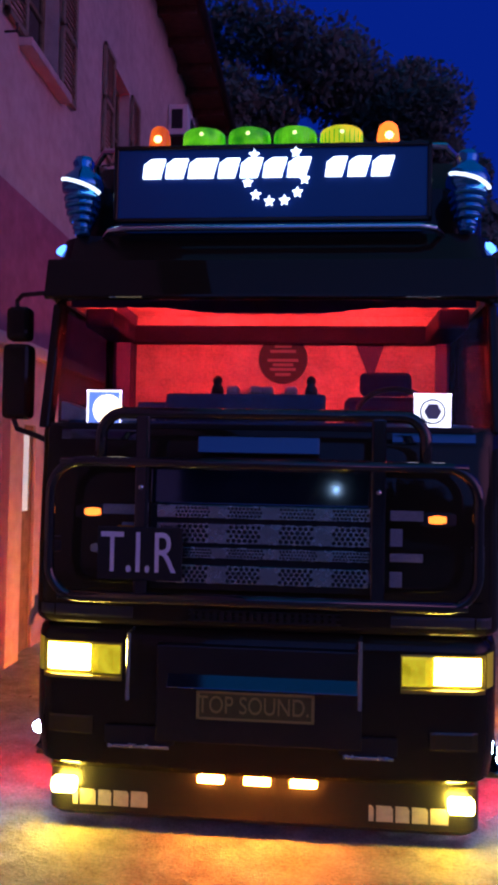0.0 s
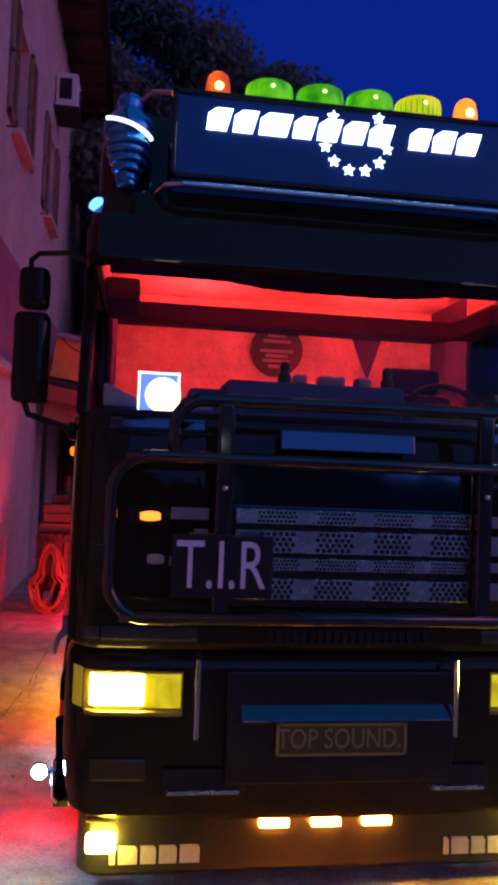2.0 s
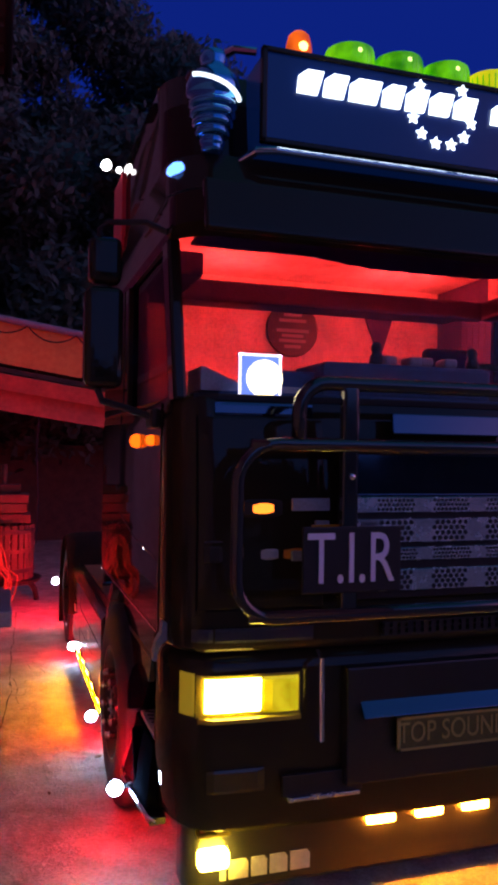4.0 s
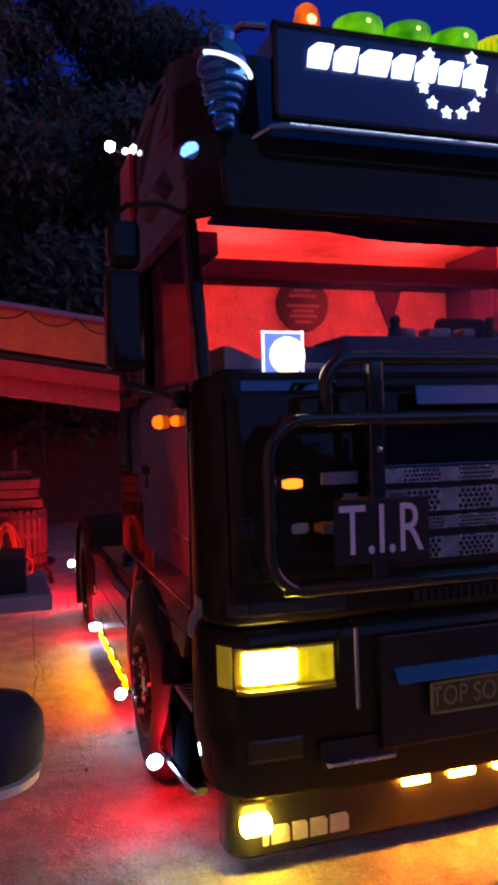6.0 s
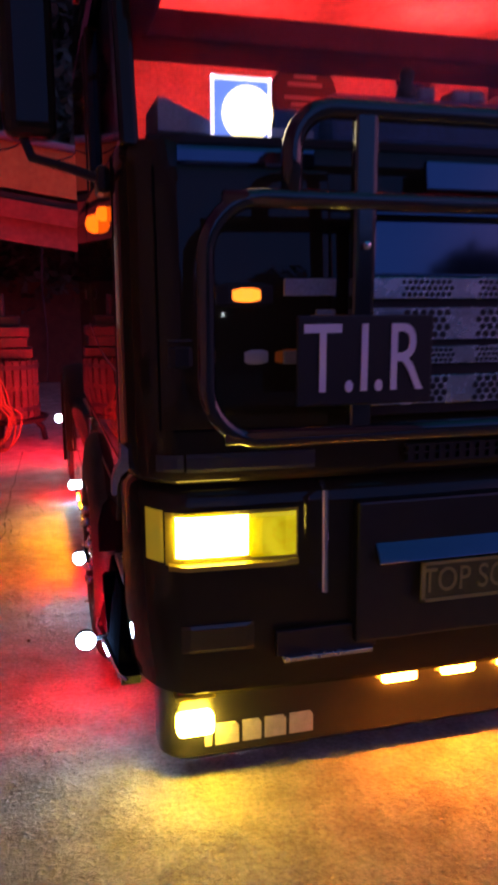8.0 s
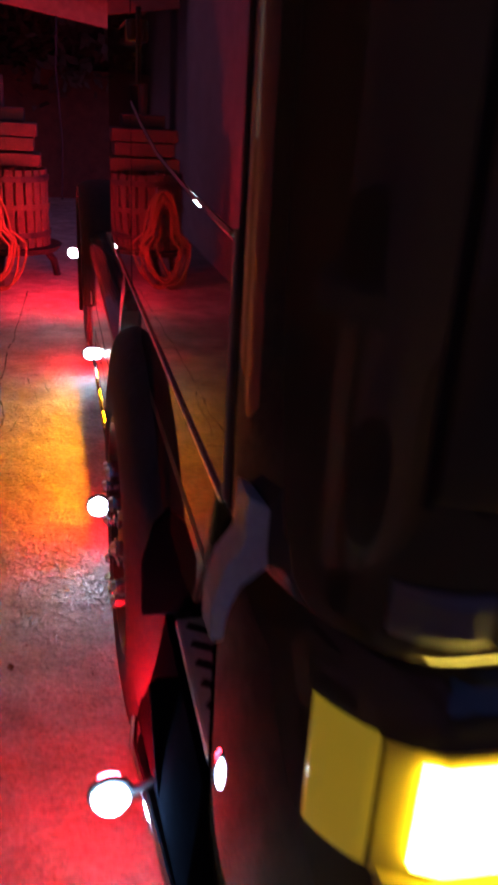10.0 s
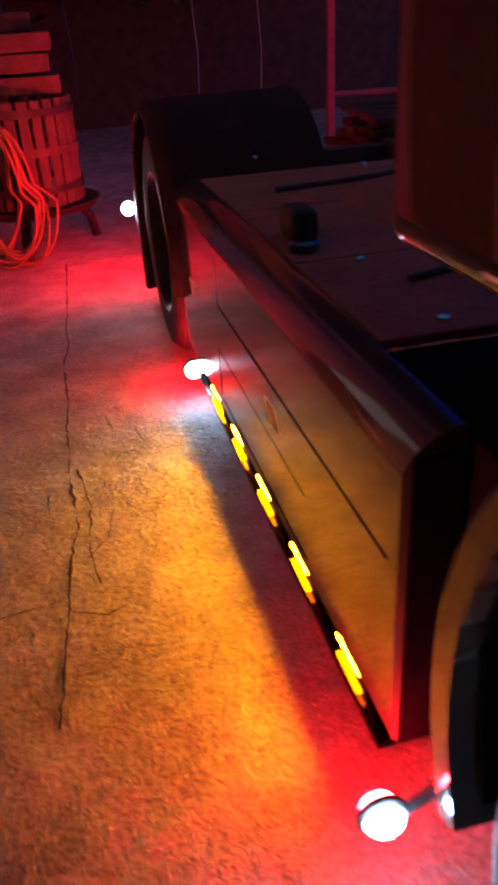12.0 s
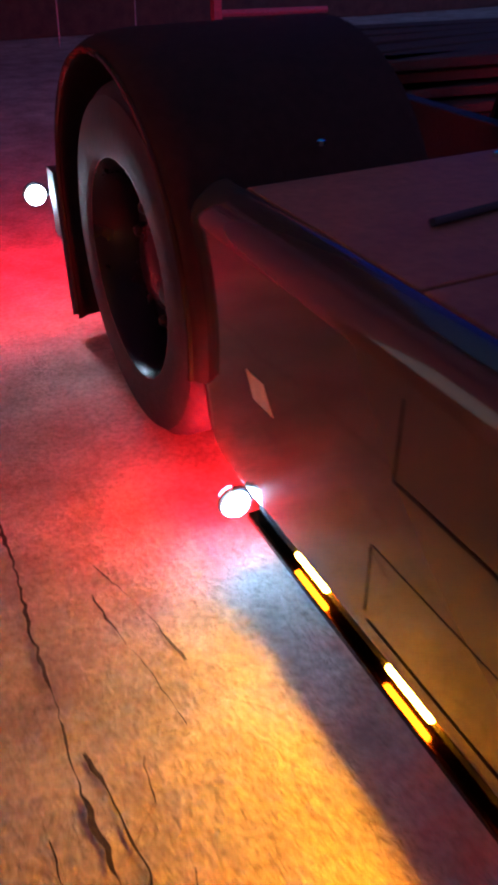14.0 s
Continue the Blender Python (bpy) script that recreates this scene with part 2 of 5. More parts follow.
def lathe(profile, n=24, axis="z", at=(0, 0, 0), bm=None, caps=True):
    """A turned form from (radius, height) pairs."""
    b = bmesh.new()
    rings = []
    for r, h in profile:
        ring = []
        for i in range(n):
            a = 2 * math.pi * i / n
            c, s = r * math.cos(a), r * math.sin(a)
            co = {"z": (c, s, h), "y": (c, h, s), "x": (h, c, s)}[axis]
            ring.append(b.verts.new(Vector(co) + Vector(at)))
        rings.append(ring)
    for p, q in zip(rings, rings[1:]):
        for i in range(n):
            b.faces.new((p[i], p[(i + 1) % n], q[(i + 1) % n], q[i]))
    if caps:
        for ring in (rings[0], rings[-1]):
            b.faces.new(ring)
    bmesh.ops.recalc_face_normals(b, faces=b.faces[:])
    return join(bm, b)


def sweep(points, r, n=10, bm=None, closed=False):
    """A round tube along a line of points."""
    b = bmesh.new()
    pts = [Vector(p) for p in points]
    rings, up = [], None
    k = len(pts)
    for i, p in enumerate(pts):
        a = pts[(i - 1) % k] if closed or i else pts[0]
        c = pts[(i + 1) % k] if closed or i < k - 1 else pts[-1]
        t = (c - a).normalized()
        if up is None:
            up = t.orthogonal().normalized()
        up = (up - t * up.dot(t)).normalized()
        side = t.cross(up)
        rr = r[i] if isinstance(r, (list, tuple)) else r
        rings.append([b.verts.new(p + rr * (math.cos(2 * math.pi * j / n) * up + math.sin(2 * math.pi * j / n) * side)) for j in range(n)])
    pairs = list(zip(rings, rings[1:])) + ([(rings[-1], rings[0])] if closed else [])
    for p, q in pairs:
        for j in range(n):
            b.faces.new((p[j], p[(j + 1) % n], q[(j + 1) % n], q[j]))
    if not closed:
        b.faces.new(rings[0])
        b.faces.new(rings[-1])
    bmesh.ops.recalc_face_normals(b, faces=b.faces[:])
    return join(bm, b)


def arc(cx, cz, r, a0, a1, n=8):
    return [(cx + r * math.cos(radians(a0 + (a1 - a0) * i / n)), cz + r * math.sin(radians(a0 + (a1 - a0) * i / n))) for i in range(n + 1)]


def loft(levels, n=6, cap_top=True, cap_bottom=True, bm=None):
    """A body through rounded outlines: each level is (z, y_front, y_back, half_width, r_front, r_back); r_front may be (across, along, bow of the front)."""
    b = bmesh.new()
    rings = []
    for z, yf, yb, hw, rf, rb in levels:
        ring = []
        fx, fy, bow = rf if isinstance(rf, tuple) else (rf, rf, 0.0)
        for cx, cy, rx, ry, a0, k in ((hw - fx, yf + fy, fx, fy, -90, bow), (hw - rb, yb - rb, rb, rb, 0, 0), (-hw + rb, yb - rb, rb, rb, 90, 0), (-hw + fx, yf + fy, fx, fy, 180, bow)):
            e = 0.012
            a = radians(a0)
            spots = [(cx + rx * math.cos(a) + e * math.sin(a), cy + ry * math.sin(a) - e * math.cos(a))]
            for i in range(n + 1):
                a = radians(a0 + 90 * i / n)
                spots.append((cx + rx * math.cos(a), cy + ry * math.sin(a)))
            spots.append((cx + rx * math.cos(a) - e * math.sin(a), cy + ry * math.sin(a) + e * math.cos(a)))
            ring += [b.verts.new((px, py + k * (px / hw) ** 2, z)) for px, py in spots]
        if bow:
            w = hw - fx - 0.03
            ring += [b.verts.new((w * q / 7, yf + bow * (w * q / 7 / hw) ** 2, z)) for q in range(-7, 8)]
        rings.append(ring)
    k = len(rings[0])
    for p, q in zip(rings, rings[1:]):
        for i in range(k):
            b.faces.new((p[i], p[(i + 1) % k], q[(i + 1) % k], q[i]))
    if cap_bottom:
        b.faces.new(list(reversed(rings[0])))
    if cap_top:
        b.faces.new(rings[-1])
    bmesh.ops.recalc_face_normals(b, faces=b.faces[:])
    return join(bm, b)


def prism(outline, d0, d1, axis="y", r=0.0, bm=None):
    """An outline pushed through: (a, b) pairs are (x, z) for axis y, (y, z) for axis x, (x, y) for axis z."""
    b = bmesh.new()

    def co(p, d):
        return {"y": (p[0], d, p[1]), "x": (d, p[0], p[1]), "z": (p[0], p[1], d)}[axis]
    lo = [b.verts.new(co(p, d0)) for p in outline]
    hi = [b.verts.new(co(p, d1)) for p in outline]
    k = len(outline)
    b.faces.new(lo)
    b.faces.new(list(reversed(hi)))
    for i in range(k):
        b.faces.new((lo[i], lo[(i + 1) % k], hi[(i + 1) % k], hi[i]))
    bmesh.ops.recalc_face_normals(b, faces=b.faces[:])
    bevel(b, r)
    return join(bm, b)


def lettering(text, size, depth, m):
    """Raised letters in the built-in font, as a mesh."""
    c = bpy.data.curves.new("lettering", "FONT")
    c.body, c.size, c.extrude, c.align_x, c.align_y = text, size, depth, "CENTER", "CENTER"
    tmp = bpy.data.objects.new("tmp", c)
    scene.collection.objects.link(tmp)
    me = bpy.data.meshes.new_from_object(tmp.evaluated_get(bpy.context.evaluated_depsgraph_get()))
    bpy.data.objects.remove(tmp)
    b = bmesh.new()
    b.from_mesh(me)
    b.transform(m)
    return b


# ---------------------------------------------------------------- ground
def ground_material():
    m = bpy.data.materials.new("worn_concrete")
    m.use_nodes = True
    nt = m.node_tree
    p = nt.nodes["Principled BSDF"]
    tc = nt.nodes.new("ShaderNodeTexCoord")

    def noise_at(scale, detail, rough=0.6):
        n = nt.nodes.new("ShaderNodeTexNoise")
        n.inputs["Scale"].default_value, n.inputs["Detail"].default_value, n.inputs["Roughness"].default_value = scale, detail, rough
        nt.links.new(tc.outputs["Object"], n.inputs["Vector"])
        return n
    big, mid, fine = noise_at(0.9, 5), noise_at(5, 6, 0.62), noise_at(52, 8, 0.72)
    peb = noise_at(62, 4, 0.65)
    lump = noise_at(15, 3, 0.5)
    # broken surface on the older pour, smoother beyond its ragged edge
    sep = nt.nodes.new("ShaderNodeSeparateXYZ")
    nt.links.new(tc.outputs["Object"], sep.inputs["Vector"])
    edge_n = noise_at(2.2, 5)
    warp = nt.nodes.new("ShaderNodeMath")
    warp.operation = "MULTIPLY_ADD"
    warp.inputs[1].default_value = 2.4
    nt.links.new(edge_n.outputs["Fac"], warp.inputs[0])
    nt.links.new(sep.outputs["Y"], warp.inputs[2])
    worn = nt.nodes.new("ShaderNodeMapRange")
    worn.inputs["From Min"].default_value, worn.inputs["From Max"].default_value = 9.0, 7.9
    worn.inputs["To Min"].default_value, worn.inputs["To Max"].default_value = 0.12, 1.0
    nt.links.new(warp.outputs[0], worn.inputs["Value"])
    # trowelled smooth again beside the cab
    apron = nt.nodes.new("ShaderNodeMapRange")
    apron.inputs["From Min"].default_value, apron.inputs["From Max"].default_value = 7.0, 7.7
    apron.inputs["To Min"].default_value, apron.inputs["To Max"].default_value = 0.22, 1.0
    nt.links.new(warp.outputs[0], apron.inputs["Value"])
    rough_zone = nt.nodes.new("ShaderNodeMath")
    rough_zone.operation = "MULTIPLY"
    nt.links.new(worn.outputs["Result"], rough_zone.inputs[0])
    nt.links.new(apron.outputs["Result"], rough_zone.inputs[1])
    r = nt.nodes.new("ShaderNodeValToRGB")
    r.color_ramp.elements[0].position, r.color_ramp.elements[1].position = 0.3, 0.72
    r.color_ramp.elements[0].color, r.color_ramp.elements[1].color = (0.29, 0.26, 0.22, 1), (0.60, 0.55, 0.49, 1)
    nt.links.new(mid.outputs["Fac"], r.inputs["Fac"])
    r2 = nt.nodes.new("ShaderNodeValToRGB")
    r2.color_ramp.elements[0].position, r2.color_ramp.elements[1].position = 0.36, 0.62
    r2.color_ramp.elements[0].color, r2.color_ramp.elements[1].color = (0.6, 0.6, 0.6, 1), (1, 1, 1, 1)
    nt.links.new(big.outputs["Fac"], r2.inputs["Fac"])
    mx = nt.nodes.new("ShaderNodeMix")
    mx.data_type, mx.blend_type = "RGBA", "MULTIPLY"
    mx.inputs["Factor"].default_value = 0.8
    nt.links.new(r.outputs["Color"], mx.inputs["A"])
    nt.links.new(r2.outputs["Color"], mx.inputs["B"])
    r3 = nt.nodes.new("ShaderNodeValToRGB")
    r3.color_ramp.elements[0].position, r3.color_ramp.elements[1].position = 0.34, 0.58
    r3.color_ramp.elements[0].color, r3.color_ramp.elements[1].color = (0.52, 0.52, 0.52, 1), (1, 1, 1, 1)
    nt.links.new(fine.outputs["Fac"], r3.inputs["Fac"])
    mx2 = nt.nodes.new("ShaderNodeMix")
    mx2.data_type, mx2.blend_type = "RGBA", "MULTIPLY"
    mx2.inputs["Factor"].default_value = 0.85
    nt.links.new(mx.outputs["Result"], mx2.inputs["A"])
    nt.links.new(r3.outputs["Color"], mx2.inputs["B"])
    nt.links.new(mx2.outputs["Result"], p.inputs["Base Color"])
    p.inputs["Roughness"].default_value = 0.85
    pl = nt.nodes.new("ShaderNodeMath")
    pl.operation = "MULTIPLY_ADD"
    pl.inputs[1].default_value = 0.9
    nt.links.new(lump.outputs["Fac"], pl.inputs[0])
    nt.links.new(peb.outputs["Fac"], pl.inputs[2])
    pw = nt.nodes.new("ShaderNodeMath")
    pw.operation = "MULTIPLY"
    nt.links.new(pl.outputs[0], pw.inputs[0])
    nt.links.new(rough_zone.outputs[0], pw.inputs[1])
    ad0 = nt.nodes.new("ShaderNodeMath")
    ad0.operation = "MULTIPLY_ADD"
    ad0.inputs[1].default_value = 0.18
    nt.links.new(fine.outputs["Fac"], ad0.inputs[0])
    nt.links.new(pw.outputs[0], ad0.inputs[2])
    ad = nt.nodes.new("ShaderNodeMath")
    ad.operation = "MULTIPLY_ADD"
    ad.inputs[1].default_value = 0.8
    nt.links.new(mid.outputs["Fac"], ad.inputs[0])
    nt.links.new(ad0.outputs[0], ad.inputs[2])
    b = nt.nodes.new("ShaderNodeBump")
    b.inputs["Strength"].default_value, b.inputs["Distance"].default_value = 1.0, 0.048
    nt.links.new(ad.outputs[0], b.inputs["Height"])
    nt.links.new(b.outputs["Normal"], p.inputs["Normal"])
    return m


CONCRETE = ground_material()
CRACKM = mat("crack_dirt", (0.035, 0.03, 0.026), 0.95, var=0.4, scale=20, bump=0.4)

gb = bmesh.new()
bmesh.ops.create_grid(gb, x_segments=2, y_segments=2, size=400)
tagged(link("ground", gb, CONCRETE), "worn pale concrete yard lit orange and red", "ground", kind="structure")


def crack(points, width, seed):
    """A jagged open joint in the concrete, as a thin ragged ribbon."""
    rnd = random.Random(seed)
    b = bmesh.new()
    prev = None
    for (x0, y0), (x1, y1) in zip(points, points[1:]):
        n = max(4, int(math.hypot(x1 - x0, y1 - y0) / 0.02))
        for i in range(n):
            f = i / n
            q = y0 + (y1 - y0) * f + 0.4 * (x0 + (x1 - x0) * f)
            nx, ny = (y1 - y0) / math.hypot(x1 - x0, y1 - y0), -(x1 - x0) / math.hypot(x1 - x0, y1 - y0)
            x = x0 + (x1 - x0) * f + 0.018 * noise.noise((0, 3.1 * q, seed)) + 0.007 * noise.noise((4, 22 * q, seed)) + rnd.uniform(-0.003, 0.003)
            y = y0 + (y1 - y0) * f
            w = width * max(0.12, min(1.5, 0.75 + 1.6 * noise.noise((9, 7 * q, seed))) + rnd.uniform(-0.3, 0.3))
            pair = (b.verts.new((x - w * nx, y - w * ny, 0.004)), b.verts.new((x + w * nx, y + w * ny, 0.004)))
            if prev:
                b.faces.new((prev[0], prev[1], pair[1], pair[0]))
            prev = pair
    return b


tagged(link("ground_crack", crack([(-2.16, 6.6), (-2.12, 7.03), (-2.09, 7.4), (-2.08, 8.0), (-2.07, 8.7), (-2.03, 9.4), (-1.99, 10.6)], 0.0045, 3), CRACKM),
       "long jagged crack in the concrete yard", "crack", kind="structure")
tagged(link("ground_crack", crack([(-2.02, 7.1), (-2.05, 7.3), (-2.03, 7.55), (-2.07, 7.8)], 0.0035, 5), CRACKM), "short branching crack in the concrete", "crack", kind="structure")
tagged(link("ground_crack", crack([(-2.32, 7.03), (-2.2, 7.05), (-2.11, 7.06)], 0.003, 7), CRACKM), "short cross crack in the concrete", "crack", kind="structure")
tagged(link("ground_crack", crack([(-1.86, 7.75), (-1.88, 7.95), (-1.93, 8.2)], 0.002, 9), CRACKM), "fine crack in the concrete", "crack", kind="structure")


def grit(x0, x1, y0, y1, count, seed):
    """Loose grit and crumbs of concrete lying about."""
    rnd = random.Random(seed)
    b = bmesh.new()
    for _ in range(count):
        x, y, r = rnd.uniform(x0, x1), rnd.uniform(y0, y1), rnd.uniform(0.002, 0.007) * rnd.uniform(0.6, 1.2)
        ring = [b.verts.new((x + r * rnd.uniform(0.7, 1.2) * math.cos(a), y + r * rnd.uniform(0.7, 1.2) * math.sin(a), 0.0)) for a in (0, 1.3, 2.5, 3.8, 5.1)]
        top = b.verts.new((x + rnd.uniform(-0.3, 0.3) * r, y + rnd.uniform(-0.3, 0.3) * r, r * rnd.uniform(0.6, 1.1)))
        for i in range(5):
            b.faces.new((ring[i], ring[(i + 1) % 5], top))
    return b


tagged(link("grit", grit(-2.7, -1.55, 4.2, 7.3, 900, 21), CONCRETE), "loose grit and crumbs on the worn concrete", "grit", kind="stuff")


def fallen_leaf(x, y, turn, size):
    b = bmesh.new()
    rows = []
    for i in range(6):
        f = i / 5
        w = size * 0.42 * math.sin(math.pi * min(1.0, 0.08 + f * 0.92)) ** 0.8
        rows.append([b.verts.new((size * (f - 0.5), k * w, 0.004 + 0.006 * abs(k) + 0.01 * (f - 0.4) ** 2)) for k in (-1, 0, 1)])
    for p, q in zip(rows, rows[1:]):
        for k in range(2):
            b.faces.new((p[k], p[k + 1], q[k + 1], q[k]))
    r = bmesh.ops.extrude_face_region(b, geom=b.faces[:])
    for v in r["geom"]:
        if isinstance(v, bmesh.types.BMVert):
            v.co.z += 0.0012
    bmesh.ops.recalc_face_normals(b, faces=b.faces[:])
    ob = link("fallen_leaf", b, mat("dry_leaf", (0.13, 0.07, 0.03), 0.85, var=0.4, scale=60))
    ob.location, ob.rotation_euler = (x, y, 0.0), (0, 0, radians(turn))
    tagged(ob, "curled dry brown leaf lying on the concrete", "leaf", "dry leaves on the ground")


fallen_leaf(-1.572, 5.90, 30, 0.05)
fallen_leaf(-1.90, 5.45, 110, 0.025)
fallen_leaf(-2.35, 6.3, 70, 0.03)


for k, pts in enumerate(([(-2.06, 7.22), (-1.99, 7.32), (-1.96, 7.5)], [(-2.05, 7.55), (-1.98, 7.62), (-1.97, 7.74)], [(-2.11, 7.0), (-2.02, 6.96), (-1.95, 6.99)], [(-2.09, 7.42), (-2.16, 7.5), (-2.17, 7.66)], [(-1.80, 7.9), (-1.84, 8.12), (-1.90, 8.3)])):
    tagged(link("ground_crack", crack(pts, 0.0022, 31 + k), CRACKM), "fine branching crack in the worn concrete", "crack", kind="structure")


# ---------------------------------------------------------------- house beside the truck
HX = -3.0        # face of the house wall


def wall_with_openings(x0, x1, y0, y1, z0, z1, holes):
    """A wall along y with through openings (y0, y1, z0, z1)."""
    b = bmesh.new()
    ys = sorted({y0, y1, *[h[0] for h in holes], *[h[1] for h in holes]})
    zs = sorted({z0, z1, *[h[2] for h in holes], *[h[3] for h in holes]})

    def solid(i, j):
        if not (0 <= i < len(ys) - 1 and 0 <= j < len(zs) - 1):
            return False
        cy, cz = (ys[i] + ys[i + 1]) / 2, (zs[j] + zs[j + 1]) / 2
        return not any(h[0] < cy < h[1] and h[2] < cz < h[3] for h in holes)
    cache = {}

    def v(x, y, z):
        k = (round(x, 4), round(y, 4), round(z, 4))
        if k not in cache:
            cache[k] = b.verts.new(k)
        return cache[k]
    for i in range(len(ys) - 1):
        for j in range(len(zs) - 1):
            if not solid(i, j):
                continue
            a, c, d, e = ys[i], ys[i + 1], zs[j], zs[j + 1]
            for x in (x0, x1):
                b.faces.new((v(x, a, d), v(x, c, d), v(x, c, e), v(x, a, e)))
            for di, dj, q in ((-1, 0, ((a, d), (a, e))), (1, 0, ((c, d), (c, e))), (0, -1, ((a, d), (c, d))), (0, 1, ((a, e), (c, e)))):
                if not solid(i + di, j + dj):
                    (p0, p1), (p2, p3) = q
                    b.faces.new((v(x0, p0, p1), v(x0, p2, p3), v(x1, p2, p3), v(x1, p0, p1)))
    bmesh.ops.recalc_face_normals(b, faces=b.faces[:])
    return b


WIN_UP = [(7.35, 8.35), (10.6, 11.6), (13.9, 14.9)]
DOORS = [(7.5, 8.0), (8.55, 9.5)]
holes = [(a, c, 6.15, 7.7) for a, c in WIN_UP] + [(a, c, 0.0, 2.35) for a, c in DOORS] + [(4.6, 7.05, 0.0, 2.7)]
tagged(link("wall_house", wall_with_openings(HX - 0.4, HX, -9.0, 34.0, 0.0, 10.2, holes), PLASTER), "ochre plastered house wall with shuttered windows", "wall", kind="structure")
tagged(link("wall_house_ledge", boxm(HX, HX + 0.11, -9, 34, 3.04, 3.17, 0.02), PLASTER), "plaster string course along the house wall", "ledge", kind="structure")
tagged(link("wall_band", boxm(HX, HX + 0.02, -9, 34, 3.175, 4.62, 0.0), PLASTER_R), "rose plaster band over the ground floor of the house", "wall", kind="structure")
tagged(link("wall_pier", boxm(HX, HX + 0.09, 7.1, 7.44, 0, 3.035, 0.012), PLASTER), "shallow plaster pier beside the house doors", "pier", kind="structure")
tagged(link("wall_plinth", boxm(HX, HX + 0.03, -9, 3.1, 0, 0.9, 0.01), PLASTER_D), "darker plaster plinth of the house", "plinth", kind="structure")
eave = bmesh.new()
boxm(HX - 0.5, HX + 0.75, -9.2, 34.2, 10.2, 10.36, 0.0, bm=eave)
for i in range(42):
    boxm(HX, HX + 0.7, -8.6 + i, -8.5 + i, 10.04, 10.195, 0.0, bm=eave)
tagged(link("roof_eave", eave, WOOD_D), "dark wooden overhanging eave with rafters", "eave", kind="structure")
tagged(link("roof_gutter", sweep([(HX + 0.8, -9.2, 10.22), (HX + 0.8, 34.2, 10.22)], 0.075, 10), IRON), "dark metal gutter along the eave", "gutter", kind="structure")
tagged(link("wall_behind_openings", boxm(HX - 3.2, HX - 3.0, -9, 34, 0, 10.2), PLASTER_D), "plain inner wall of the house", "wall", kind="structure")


def shutter_leaf(y0, y1, z0, z1, x):
    b = bmesh.new()
    boxm(x, x + 0.04, y0, y0 + 0.06, z0, z1, 0.004, 1, b)
    boxm(x, x + 0.04, y1 - 0.06, y1, z0, z1, 0.004, 1, b)
    for z in (z0, (z0 + z1) / 2 - 0.03, z1 - 0.06):
        boxm(x, x + 0.04, y0, y1, z, z + 0.06, 0.004, 1, b)
    n = 22
    for i in range(n):
        z = z0 + 0.06 + (z1 - z0 - 0.12) * (i + 0.5) / n
        boxm(-0.018, 0.018, y0 + 0.06, y1 - 0.06, -0.005, 0.005, 0, 1, b, Matrix.Translation((x + 0.02, 0, z)) @ Matrix.Rotation(radians(38), 4, "Y"))
    return b


for k, (a, c) in enumerate(WIN_UP):
    w = thing("window_%d" % (k + 1), (HX, (a + c) / 2, 6.15), "tall window with open louvred wooden shutters", "window", kind="structure")
    hy = (c - a) / 2
    fr = bmesh.new()
    for q in ((-hy, -hy + 0.07), (hy - 0.07, hy), (-0.04, 0.04)):
        boxm(-0.22, -0.16, q[0], q[1], 0, 1.55, 0.004, 1, fr)
    for q in ((0, 0.07), (0.75, 0.8), (1.48, 1.55)):
        boxm(-0.218, -0.162, -hy, hy, q[0], q[1], 0.004, 1, fr)
    part("window_frame", fr, WOOD, w)
    part("pane", boxm(-0.195, -0.185, -hy, hy, 0, 1.55), DARKGLASS, w)
    part("window_sill", boxm(-0.1, 0.14, -hy - 0.12, hy + 0.12, -0.09, -0.003, 0.012), PLASTER, w)
    part("shutter", shutter_leaf(-hy - 0.52, -hy - 0.01, 0.02, 1.55, 0.02), SHUTTER, w)
    part("shutter", shutter_leaf(hy + 0.01, hy + 0.52, 0.02, 1.55, 0.02), SHUTTER, w)
    part("shutter_hook", sweep([(0.0, -hy - 0.45, -0.14), (0.12, -hy - 0.45, -0.14), (0.12, -hy - 0.45, -0.06)], 0.012, 6), IRON, w)

for k, (a, c) in enumerate(DOORS):
    d = thing("door_%d" % (k + 1), (HX - 0.06, (a + c) / 2, 0), "wooden house door with pale glazed panel", "door", kind="structure")
    hy = (c - a) / 2
    b = bmesh.new()
    for q in ((-hy, -hy + 0.05), (hy - 0.05, hy)):
        boxm(-0.03, 0.03, q[0], q[1], 0, 2.35, 0.006, 1, b)
    for q in ((0.0, 1.45), (2.3, 2.35)):
        boxm(-0.028, 0.028, -hy + 0.05, hy - 0.05, q[0], q[1], 0.006, 1, b)
    part("door_frame", b, WOOD, d)
    part("pane", boxm(-0.006, 0.006, -hy + 0.05, hy - 0.05, 1.45, 2.3), LIT_PANE, d, "pale frosted pane lit from inside")

ac = thing("air_conditioner", (HX, 14.9, 8.33), "white air conditioner unit on a wall bracket", "air conditioner")
part("casing", boxm(0.02, 0.40, -0.4, 0.4, 0, 0.6, 0.02), WHITEPL, ac)
part("side_vent", boxm(0.08, 0.30, -0.406, -0.401, 0.12, 0.5, 0.001), PLASTIC, ac)
part("fan_grille", lathe([(0.2, 0.0), (0.21, 0.012), (0.05, 0.02)], 20, "x", (0.40, 0.1, 0.3)), PLASTIC, ac)
part("bracket", boxm(0.0, 0.44, -0.42, 0.42, -0.05, -0.003, 0.005), IRON, ac)

# low wall and canopy beyond the truck
tagged(link("wall_back", boxm(-3.0, 12.0, 18.0, 18.25, 0, 2.05, 0.02), WOOD_D), "low dark plastered yard wall", "wall", kind="structure")

